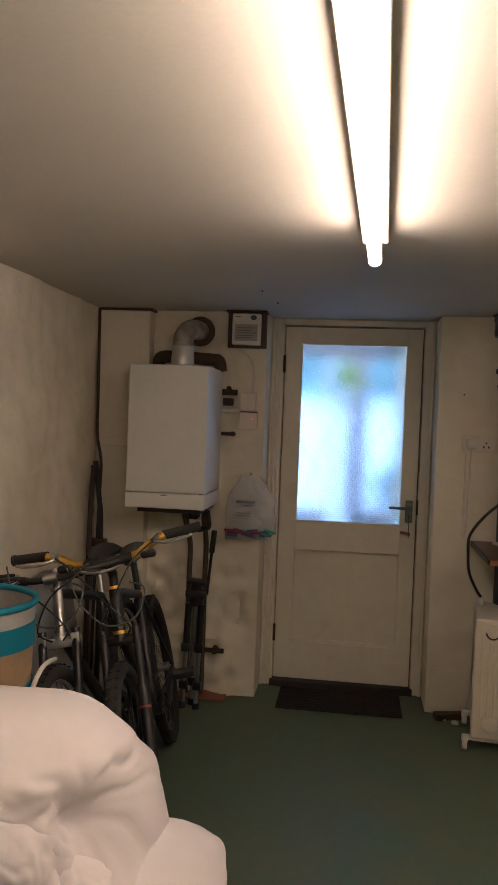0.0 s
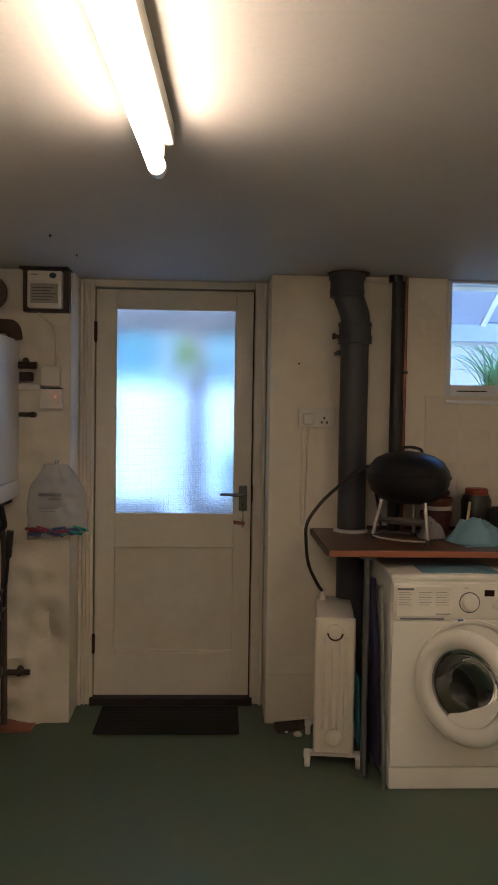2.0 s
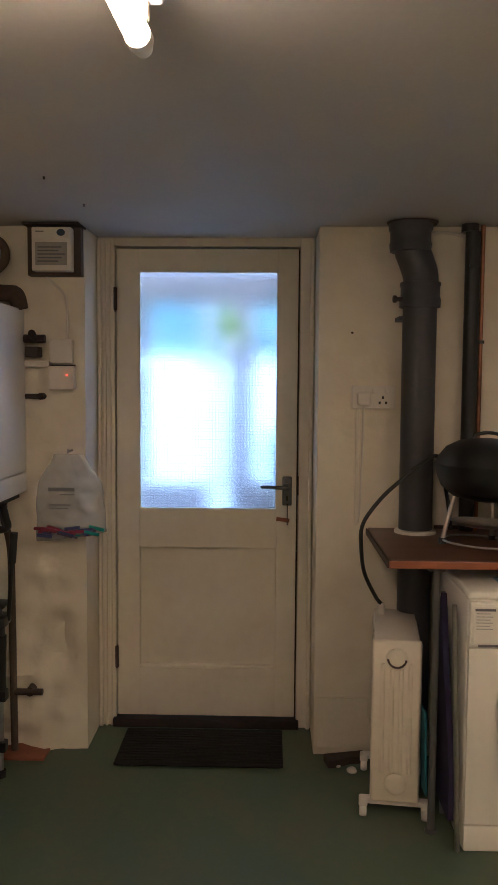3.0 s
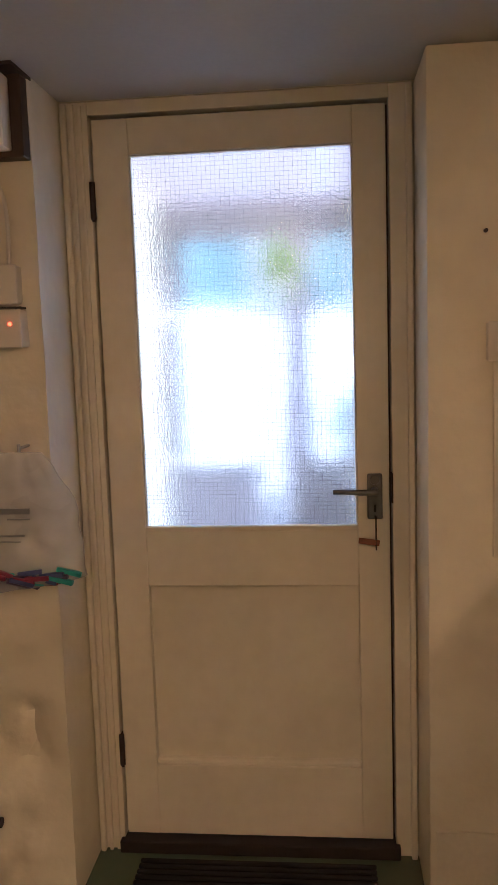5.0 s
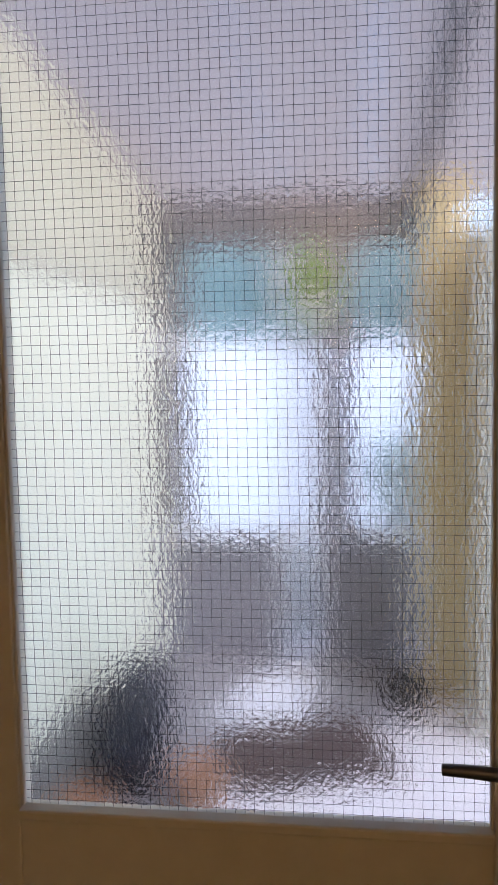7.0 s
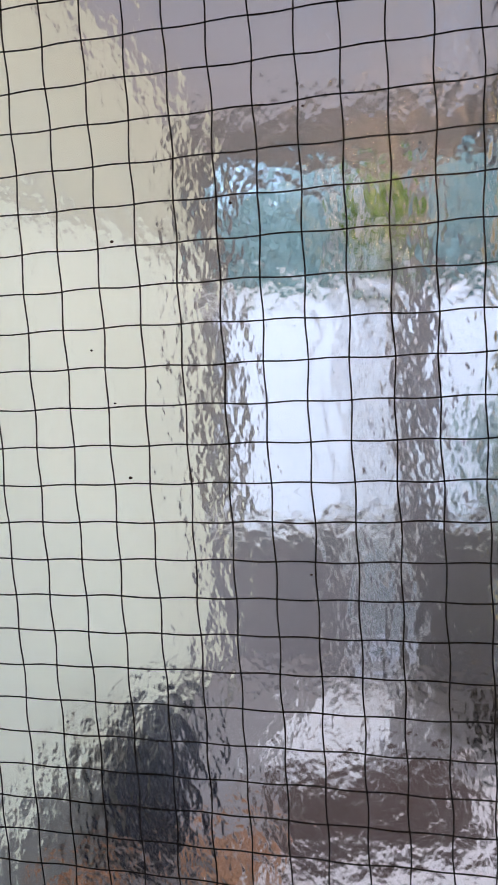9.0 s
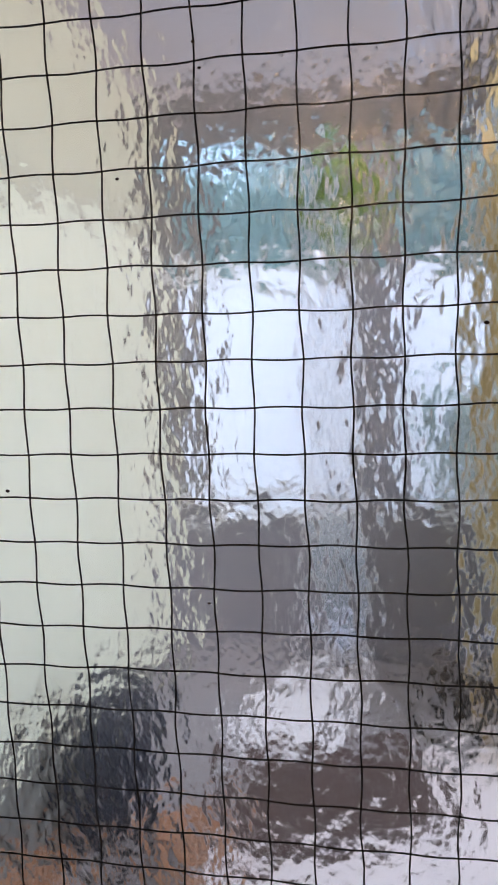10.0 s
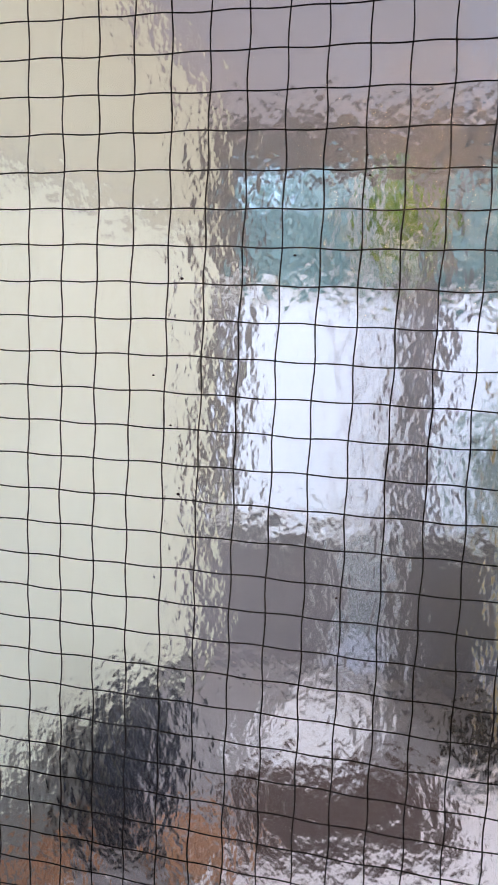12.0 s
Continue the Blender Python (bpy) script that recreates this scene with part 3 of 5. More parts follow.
# ---- kitchen side: worktop, washing machine, radiator ----
def washing_machine():
    w, d, h = 0.586, 0.53, 0.832
    m = thing("washing_machine", "white front-loading washing machine, door ajar", "washing machine", at=(0.878, -0.92, 0))
    cx, cz, R = 0.304, 0.45, 0.202
    body = box(0, w, 0.012, d, 0.0, h - 0.02, 0.012, 3)
    part("casing", body, M_ENAMEL, m, smooth=True)
    part("top_panel", box(-0.002, w + 0.002, 0.004, d, h - 0.026, h, 0.01, 3), M_ENAMEL, m, smooth=True)
    # front panel with a round opening
    bm = bmesh.new()
    n = 48
    x0, x1, z0, z1 = 0.004, w - 0.004, 0.094, 0.655
    inner, outer = [], []
    for k in range(n):
        a = 2 * math.pi * k / n
        c, s = math.cos(a), math.sin(a)
        t = min((x1 - cx) / c if c > 1e-6 else (x0 - cx) / c if c < -1e-6 else 9, (z1 - cz) / s if s > 1e-6 else (z0 - cz) / s if s < -1e-6 else 9)
        inner.append(bm.verts.new((cx + R * c, 0, cz + R * s)))
        outer.append(bm.verts.new((cx + t * c, 0, cz + t * s)))
    for k in range(n):
        bm.faces.new((inner[k], inner[(k + 1) % n], outer[(k + 1) % n], outer[k]))
    corners = [bm.verts.new((x, 0, z)) for x, z in ((x1, z1), (x0, z1), (x0, z0), (x1, z0))]
    for i, (x, z) in enumerate(((x1, z1), (x0, z1), (x0, z0), (x1, z0))):
        near = sorted(range(n), key=lambda k: (outer[k].co.x - x) ** 2 + (outer[k].co.z - z) ** 2)[:6]
        a = [k for k in near if abs(outer[k].co.x - x) < 1e-5]
        b = [k for k in near if abs(outer[k].co.z - z) < 1e-5]
        if a and b and a[0] != b[0]:
            bm.faces.new((outer[a[0]], corners[i], outer[b[0]]))
    bmesh.ops.recalc_face_normals(bm, faces=bm.faces)
    bmesh.ops.solidify(bm, geom=bm.faces[:], thickness=0.012)
    part("front_panel", bm, M_ENAMEL, m)
    part("plinth", box(0.002, w - 0.002, 0.002, 0.03, 0.004, 0.088, 0.006), M_ENAMEL, m, smooth=True)
    turn = Matrix.Translation((cx, 0, cz)) @ Matrix.Rotation(radians(90), 4, "X")
    part("porthole_surround", lathe([(R + 0.012, -0.002), (R + 0.008, 0.006), (R - 0.002, 0.005), (R - 0.02, -0.02), (0.15, -0.03), (0.15, -0.05), (R, -0.05)], 56, turn), M_ENAMEL, m, smooth=True)
    part("drum_seal", lathe([(0.152, -0.03), (0.14, -0.02), (0.128, -0.035), (0.125, -0.1), (0.12, -0.3), (0, -0.3)], 40, turn), mat("grey_rubber_seal", (0.1, 0.1, 0.105), (0.07, 0.07, 0.075), rough=0.5, bump=0.05), m, "grey rubber seal and dark drum", smooth=True)
    part("latch_slot", box(cx + 0.168, cx + 0.178, -0.004, 0.006, cz - 0.01, cz + 0.004), M_BLACK, m)
    part("rating_sticker", box(cx - 0.05, cx - 0.03, -0.005, 0.002, cz + 0.195, cz + 0.212), mat("blue_sticker", (0.05, 0.2, 0.45), bump=0), m)
    # door standing ajar on its left hinge
    swing = Matrix.Translation((cx - R + 0.012, -0.014, cz)) @ Matrix.Rotation(radians(-47), 4, "Z") @ Matrix.Translation((R - 0.012, 0, 0)) @ Matrix.Rotation(radians(90), 4, "X")
    door = part("porthole_door", lathe([(0.202, -0.012), (0.211, 0.0), (0.208, 0.016), (0.195, 0.027), (0.172, 0.03), (0.149, 0.02), (0.14, 0.006), (0.139, -0.014)], 56, swing, closed=True), M_ENAMEL, m, "white ring door standing ajar", smooth=True)
    g = glass("dark_door_glass", rough=0.03, tint=(0.25, 0.25, 0.27))
    part("door_glass", lathe([(0.14, 0.006), (0.132, 0.002), (0.122, -0.03), (0.1, -0.075), (0.06, -0.09), (0, -0.094), (0, -0.088), (0.058, -0.084), (0.095, -0.07), (0.116, -0.03), (0.126, 0.0)], 44, swing), g, door, "smoked glass bowl", smooth=True)
    part("bowl_backing", lathe([(0.137, -0.016), (0.118, -0.06), (0.08, -0.097), (0, -0.104), (0, -0.1)], 32, swing), mat("dark_bowl", (0.03, 0.03, 0.03), (0.07, 0.07, 0.068), rough=0.3, grain=9, bump=0.6, depth=0.02), door, smooth=True)
    def crescent(u, v):
        a = radians(-118 + 130 * u)
        r = 0.141 - (0.012 + 0.052 * math.sin(math.pi * min(1, u * 1.15)) ** 0.7) * v
        return swing @ Vector((r * math.cos(a), r * math.sin(a), 0.012 - 0.012 * v * v))

    part("door_grip", sheet(crescent, 28, 6, 0.006), M_ENAMEL, door, "white moulded door grip", smooth=True)
    # control panel
    panel = part("control_panel", box(0.004, w - 0.004, -0.004, 0.02, 0.664, h - 0.03, 0.006, 2), M_ENAMEL, m, smooth=True)
    part("drawer_front", box(0.012, 0.226, -0.009, 0.002, 0.672, h - 0.04, 0.005, 2), M_ENAMEL, panel, "detergent drawer front")
    part("drawer_lip", box(0.03, 0.2, -0.007, 0.0, 0.662, 0.669, 0.002), M_INK, panel)
    dial = Matrix.Translation((0.295, -0.004, 0.728)) @ Matrix.Rotation(radians(90), 4, "X")
    part("dial", lathe([(0.036, 0), (0.036, 0.004), (0.03, 0.006), (0.026, 0.022), (0.02, 0.026), (0, 0.026)], 32, dial), M_ENAMEL, panel, "round programme dial", smooth=True)
    part("dial_ring", lathe([(0.04, 0), (0.04, 0.002), (0.035, 0.0025), (0.035, 0)], 36, dial), M_INK, panel)
    for x in (0.402, 0.464):
        part("small_knob", lathe([(0.02, 0), (0.019, 0.008), (0.014, 0.012), (0, 0.012)], 20, Matrix.Translation((x, -0.004, 0.722)) @ Matrix.Rotation(radians(90), 4, "X")), M_ENAMEL, panel, smooth=True)
    part("display", box(0.352, 0.39, -0.0065, 0.0, 0.752, 0.776, 0.001), mat("dark_display", (0.03, 0.012, 0.01), rough=0.15, bump=0), panel)
    part("brand_bar", box(0.018, 0.08, -0.0105, -0.008, 0.775, 0.782), M_INK, panel)
    part("brand_bar", box(0.165, 0.222, -0.0105, -0.008, 0.681, 0.687), M_STEEL, panel)
    for c, x in enumerate((0.022, 0.1, 0.165)):
        for r in range(6):
            z = 0.768 - r * 0.0095
            part("print_line", box(x, x + (0.05 if (c + r) % 2 else 0.042), -0.0102, -0.0085, z - 0.0022, z), mat_print, panel)
    for k, x in enumerate((0.27, 0.4, 0.43, 0.46, 0.5, 0.535)):
        part("print_mark", box(x, x + 0.02, -0.0052, -0.003, 0.782, 0.785), mat_print, panel)
    for r in range(5):
        part("print_mark", box(0.545, 0.56, -0.0052, -0.003, 0.7 + r * 0.012, 0.703 + r * 0.012), mat_print, panel)


mat_print = mat("faint_grey_print", (0.42, 0.41, 0.4), bump=0)
washing_machine()


def worktop():
    t = thing("worktop", "brown varnished wooden worktop on a metal leg", "worktop")
    part("slab", box(0.645, 2.6, -0.85, -0.262, 0.884, 0.912, 0.004), M_WOOD, t)
    part("front_edge", box(0.643, 2.6, -0.856, -0.849, 0.886, 0.91, 0.003), mat("edge_strip", (0.34, 0.13, 0.055), (0.25, 0.09, 0.04), rough=0.3, grain=40, stretch=(0.1, 1, 1)), t, "reddish edge strip")
    part("end_edge", box(0.637, 0.644, -0.85, -0.265, 0.886, 0.91, 0.003), M_DARKWOOD, t)
    part("leg", join(rod((0.803, -0.8, 0.0), (0.803, -0.8, 0.884), 0.012), rod((0.803, -0.8, 0.0), (0.803, -0.8, 0.012), 0.02), rod((0.803, -0.8, 0.87), (0.803, -0.8, 0.884), 0.03)), M_CABLE, t, "grey metal leg", smooth=True)
    part("upstand", box(0.9, 2.6, -0.275, -0.262, 0.912, 0.925, 0.003), M_DARKWOOD, t)


worktop()


def oil_radiator():
    r = thing("oil_radiator", "cream oil-filled radiator on castors", "radiator", at=(0.69, -0.75, 0), turn=(0, 0, -7))

    def fin(y, t, e=0.0):
        return box(-0.08 - e, 0.08 + e, y, y + t, 0.07, 0.61, 0.02 if e else 0.012, 3)

    end = part("end_panel", moved(box(-0.082, 0.082, 0, 0.03, 0.066, 0.622, 0.012, 3), Matrix.Identity(4)), M_RAD, r, smooth=True)
    for x in (-0.045, -0.015, 0.015, 0.045):
        part("flute", box(x - 0.007, x + 0.007, -0.005, 0.004, 0.17, 0.545, 0.004, 2), M_RAD, end, smooth=True)
    for z in (0.56, 0.135):
        part("boss", lathe([(0.036, -0.002), (0.036, 0.006), (0.03, 0.011), (0.02, 0.014), (0, 0.014)], 28, Matrix.Translation((0, 0, z)) @ Matrix.Rotation(radians(90), 4, "X")), M_RAD, end, smooth=True)
    arc = [(0.03 * math.cos(a), -0.0135, 0.565 + 0.03 * math.sin(a)) for a in (3.25, 3.7, 4.2, 4.71, 5.2, 5.7, 6.15)]
    part("badge", pipe(arc, 0.0035), M_HINGE, end, "dark curved badge", smooth=True)
    for k in range(6):
        part("fin", fin(0.055 + k * 0.06, 0.012), M_RAD, r, smooth=True)
    for z in (0.56, 0.135):
        part("core_pipe", rod((0, 0.01, z), (0, 0.38, z), 0.03), M_RAD, r, smooth=True)
    part("top_cover", box(-0.074, 0.074, 0.02, 0.4, 0.606, 0.618, 0.005, 2), M_RAD, r, smooth=True)
    part("control_box", box(-0.075, 0.075, 0.385, 0.42, 0.1, 0.6, 0.012), M_SOCKET, r)
    part("cable_boss", join(rod((-0.05, 0.33, 0.6), (-0.05, 0.33, 0.645), 0.016), rod((-0.05, 0.33, 0.645), (-0.05, 0.33, 0.66), 0.011)), M_SOCKET, r, smooth=True)
    for y in (0.03, 0.36):
        part("castor_bar", box(-0.115, 0.115, y - 0.016, y + 0.016, 0.05, 0.07, 0.005), M_SOCKET, r)
        for x in (-0.103, 0.103):
            part("castor", join(lathe([(0, -0.012), (0.022, -0.012), (0.026, -0.006), (0.026, 0.006), (0.022, 0.012), (0, 0.012)], 20, Matrix.Translation((x, y, 0.026)) @ Matrix.Rotation(radians(90), 4, "Y")), box(x - 0.015, x + 0.015, y - 0.02, y + 0.02, 0.04, 0.068, 0.006)), M_SOCKET, r, smooth=True)


oil_radiator()
tagged(part("power_cable", pipe([(0.68, -0.42, 0.655), (0.655, -0.43, 0.69), (0.612, -0.46, 0.78), (0.585, -0.58, 0.9), (0.588, -0.6, 0.985), (0.65, -0.585, 1.07), (0.72, -0.56, 1.13), (0.80, -0.53, 1.19), (0.88, -0.42, 1.2), (0.93, -0.34, 1.05), (0.95, -0.33, 0.92)], 0.007), M_BLACK, smooth=True), "thick black cable rising from the radiator", "cable")


def ironing_board():
    b = thing("ironing_board", "folded ironing board in navy cloth beside the washing machine", "ironing board", at=(0.85, -0.78, 0), turn=(0, -1.5, 0))
    part("board", sheet(lambda u, v: Vector((0, -0.06 + 0.21 * u, 0.06 + 0.72 * v)) + Vector((0.004 * math.sin(7 * v), (0.5 - u) * 0.2 * v ** 3, 0)), 6, 14, 0.018), mat("navy_cloth", (0.02, 0.02, 0.07), (0.035, 0.015, 0.05), rough=0.85, grain=90), b, smooth=True)
    part("teal_trim", box(-0.065, -0.058, -0.02, 0.06, 0.12, 0.4, 0.003), mat("dark_teal_cloth", (0.012, 0.11, 0.14), (0.01, 0.08, 0.1), rough=0.85), b, "turquoise cloth edge")
    part("frame_tube", join(rod((0.014, -0.13, 0.0), (0.014, -0.1, 0.78), 0.008), rod((0.014, 0.1, 0.0), (0.014, 0.06, 0.78), 0.008)), M_STEEL, b, smooth=True)


ironing_board()


def soil_pipe():
    p = thing("soil_pipe", "thick grey plastic soil pipe with an offset bend", "pipe", kind=S)
    part("riser", rod((0.81, -0.36, 0), (0.81, -0.36, 1.8), 0.062, seg=28), M_PVC, p, smooth=True)
    part("collar", lathe([(0.06, 0), (0.074, 0.002), (0.075, 0.03), (0.071, 0.04), (0.071, 0.075), (0.075, 0.082), (0.073, 0.092), (0.06, 0.094)], 28, Matrix.Translation((0.81, -0.36, 1.745))), M_PVC, p, smooth=True)
    part("offset_bend", pipe([(0.812, -0.36, 1.8), (0.81, -0.36, 1.86), (0.795, -0.36, 1.91), (0.776, -0.36, 1.96), (0.77, -0.36, 2.02), (0.77, -0.36, 2.058)], 0.064, seg=24), M_PVC, p, smooth=True)
    part("top_socket", lathe([(0.062, 0), (0.074, 0.004), (0.077, 0.03), (0.074, 0.04), (0.074, 0.075), (0.08, 0.082), (0.08, 0.105), (0.062, 0.108)], 28, Matrix.Translation((0.771, -0.36, 1.945))), M_PVC, p, smooth=True)
    part("ceiling_flange", lathe([(0.062, 0), (0.082, 0.002), (0.088, 0.012), (0.062, 0.013)], 18, Matrix.Translation((0.778, -0.355, 2.044)) @ Matrix.Diagonal((1.08, 0.9, 1, 1))), M_HINGE, p, "dirty sealed joint at the ceiling", smooth=True)
    part("clamp_bolt", join(rod((0.748, -0.38, 1.775), (0.712, -0.385, 1.775), 0.008), rod((0.72, -0.385, 1.775), (0.708, -0.386, 1.775), 0.013, seg=6)), M_HINGE, p, "rusty clamp bolt")
    part("floor_ring", lathe([(0.06, 0), (0.078, 0), (0.076, 0.01), (0.06, 0.014)], 28, Matrix.Translation((0.81, -0.36, 0.913))), M_SOCKET, p, "white sealing ring", smooth=True)
    part("bracket", box(0.735, 0.76, -0.37, -0.262, 1.7, 1.715), M_PVC, p)


soil_pipe()
pipes = thing("wall_pipes", "black waste pipe beside a thin copper pipe", "pipe", kind=S)
part("black_pipe", rod((1.012, -0.305, 0.913), (1.012, -0.305, 2.03), 0.028, seg=20), M_BLACK, pipes, smooth=True)
part("pipe_cap", rod((1.0, -0.305, 2.03), (1.0, -0.305, 2.058), 0.032, seg=20), M_BLACK, pipes, smooth=True)
part("copper_pipe", rod((1.052, -0.29, 0.913), (1.052, -0.29, 2.058), 0.0085), M_COPPER, pipes, smooth=True)
part("clip", join(box(1.04, 1.064, -0.3, -0.262, 1.62, 1.632), box(0.995, 1.03, -0.335, -0.262, 1.9, 1.91)), M_BLACK, pipes)
tagged(part("bare_cable", pipe([(0.84, -0.268, 2.03), (0.92, -0.268, 2.035), (1.0, -0.268, 2.02)], 0.006), M_SOCKET, smooth=True), "pale cable clipped along the wall top", "cable")


def double_socket():
    s = thing("double_socket", "ivory double wall socket with one plug in", "socket")
    part("back_box", box(0.575, 0.735, -0.29, -0.258, 1.374, 1.458, 0.004), M_SOCKET, s)
    part("face_plate", box(0.573, 0.737, -0.297, -0.289, 1.372, 1.46, 0.003), M_SOCKET, s)
    part("plug", box(0.592, 0.642, -0.325, -0.296, 1.385, 1.435, 0.008), M_SOCKET, s, smooth=True)
    part("plug_lead", pipe([(0.617, -0.31, 1.386), (0.617, -0.29, 1.33), (0.618, -0.272, 1.2), (0.612, -0.27, 1.0), (0.605, -0.27, 0.93)], 0.004), M_SOCKET, s, smooth=True)
    for x in (0.655, 0.705):
        part("rocker", box(x - 0.006, x + 0.006, -0.301, -0.296, 1.43, 1.448, 0.002), M_SOCKET, s)
    for x, z in ((0.69, 1.415), (0.678, 1.395), (0.702, 1.395)):
        part("pin_hole", box(x - 0.004, x + 0.004, -0.2985, -0.296, z - 0.005, z + 0.005), M_BLACK, s)


double_socket()
for x, y in ((-0.367, -0.628), (-0.4, -0.99)):
    tagged(part("ceiling_nail", rod((x, y, 2.062), (x, y, 2.052), 0.004, 0.003), M_HINGE), "small dark nail in the ceiling", "nail", group="ceiling nails")
tagged(part("plaster_patch", rough_block(0.462, 0.66, -0.264, -0.2, 0.035, 0.235, "y0", 0.003), M_WALL, smooth=True), "rough repaired plaster patch low on the wall", "plaster patch", kind=S)
tagged(part("skirting_fragment", moved(rough_block(-0.07, 0.09, -0.02, 0.035, 0, 0.028, "y0", 0.012, 0.012), Matrix.Translation((0.56, -0.33, 0.001)) @ Matrix.Rotation(radians(14), 4, "Z")), M_OLDWOOD), "broken brown skirting piece on the floor", "wood scrap")
for x, y, r in ((0.5, -0.31, 0.016), (0.535, -0.36, 0.011), (0.585, -0.4, 0.02)):
    bm = bmesh.new()
    bmesh.ops.create_icosphere(bm, subdivisions=2, radius=r)
    for v in bm.verts:
        v.co = Vector((x + v.co.x * (1 + 12 * noise.noise(v.co * 60) * r), y + v.co.y, max(0.0005, r * 0.4 + v.co.z * 0.6)))
    tagged(part("plaster_chip", bm, M_WALL), "pale plaster chip fallen by the wall", "plaster chip", group="fallen plaster")
tagged(part("wall_nail", rod((0.574, -0.255, 1.66), (0.574, -0.268, 1.66), 0.0045), M_HINGE), "rusty nail head in the wall", "nail")
tagged(part("cable_trunking", box(0.592, 0.606, -0.272, -0.258, 0.92, 1.373, 0.002), M_GLOSS), "thin painted cable trunking below the socket", "trunking", kind=S)


def kettle_grill():
    g = thing("kettle_barbecue", "small black kettle barbecue on chrome legs", "barbecue", at=(0.995, -0.6, 0.9125), turn=(0, 3, 20))
    part("bowl", lathe([(0.168, 0.272), (0.172, 0.266), (0.168, 0.24), (0.15, 0.2), (0.11, 0.168), (0.06, 0.156), (0, 0.153)], 44), M_BPAINT, g, smooth=True)
    lid = part("lid", lathe([(0.176, 0.266), (0.178, 0.274), (0.172, 0.282), (0.166, 0.3), (0.14, 0.336), (0.1, 0.358), (0.05, 0.37), (0, 0.373)], 44), M_BPAINT, g, "glossy black domed lid", smooth=True)
    part("lid_handle", pipe([(-0.06, 0, 0.362), (-0.05, 0, 0.382), (0, 0, 0.39), (0.05, 0, 0.382), (0.06, 0, 0.362)], 0.006), M_BLACK, lid, smooth=True)
    for a in (40, 160, 280):
        c, s = math.cos(radians(a)), math.sin(radians(a))
        part("leg", rod((c * 0.1, s * 0.1, 0.19), (c * 0.135, s * 0.135, 0.012), 0.0085), M_STEEL, g, "chrome leg", smooth=True)
        part("foot", rod((c * 0.135, s * 0.135, 0.0), (c * 0.135, s * 0.135, 0.02), 0.013), M_BLACK, g, smooth=True)
    part("ash_tray", lathe([(0.0, 0.07), (0.1, 0.072), (0.112, 0.082), (0.108, 0.084), (0.098, 0.076), (0, 0.074)], 32), M_STEEL, g, "dull metal ash tray", smooth=True)
    part("base_ring", torus(0.135, 0.004, 40, 8, Matrix.Translation((0, 0, 0.014))), M_STEEL, g, smooth=True)


kettle_grill()


def clay_pots():
    random.seed(3)
    for k, (x, y, z, r, h) in enumerate(((1.175, -0.42, 0.912, 0.07, 0.1), (1.178, -0.422, 0.985, 0.068, 0.09), (1.172, -0.42, 1.045, 0.062, 0.06))):
        p = thing("plant_pot", "dark red plastic plant pot in a stack on the worktop", "plant pot", at=(x, y, z), group="stacked plant pots")
        part("pot_body", lathe([(r * 0.75, 0), (r * 0.95, h * 0.8), (r, h * 0.8), (r, h), (r * 0.94, h), (r * 0.7, 0.006), (0, 0.006), (0, 0)], 28), mat("dark_red_pot", (0.12, 0.03, 0.022), (0.07, 0.02, 0.016), rough=0.5), p, smooth=True)
        if k == 1:
            part("label_band", lathe([(r * 0.93, h * 0.42), (r * 0.965, h * 0.62), (r * 0.95, h * 0.62), (r * 0.92, h * 0.42)], 28), M_SOCKET, p, smooth=True)


clay_pots()


def dark_jar():
    j = thing("storage_jar", "black jar with a red lid on the worktop", "jar", at=(1.36, -0.4, 0.9125))
    part("jar_body", lathe([(0, 0), (0.06, 0), (0.066, 0.01), (0.066, 0.15), (0.055, 0.175), (0, 0.175)], 32), M_BPAINT, j, smooth=True)
    part("lid", lathe([(0.05, 0.172), (0.05, 0.198), (0.044, 0.204), (0, 0.204)], 32), mat("red_lid", (0.24, 0.045, 0.02), (0.18, 0.03, 0.015), rough=0.4), j, "dull red lid", smooth=True)


dark_jar()
jug = thing("black_tin", "black tin beside the jar", "tin", at=(1.45, -0.44, 0.9125))
part("tin_body", lathe([(0, 0), (0.045, 0), (0.05, 0.1), (0.052, 0.12), (0.048, 0.122), (0.045, 0.01), (0, 0.01)], 28), M_BLACK, jug, smooth=True)


def cloth_heap(name, label, cx, cy, rx, ry, h, material, z0, seed, flat=False):
    def fn(u, v):
        a, r = 2 * math.pi * u, v
        wob = 1 + 0.22 * noise.noise((math.cos(a) * 1.5 + seed, math.sin(a) * 1.5, seed))
        x, y = math.cos(a) * rx * r * wob, math.sin(a) * ry * r * wob
        top = 0 if flat else h * (1 - max(0, r - 0.45) ** 1.2 / 0.55 ** 1.2) * (1 + 0.35 * noise.noise((x * 22, y * 22, seed))) - 0.035 * abs(noise.noise((x * 17, y * 17, seed + 3))) + 0.02 * abs(noise.noise((x * 34, y * 34, seed + 5))) * (1 - r)
        return Vector((cx + x, cy + y, z0 + 0.004 + max(0, top) + 0.004 * abs(noise.noise((a * 2, r * 5, seed)))))

    bm = sheet(fn, 48, 16, 0.003)
    bmesh.ops.remove_doubles(bm, verts=bm.verts, dist=0.0002)
    return tagged(part(name, bm, material, smooth=True), label, "cloth")


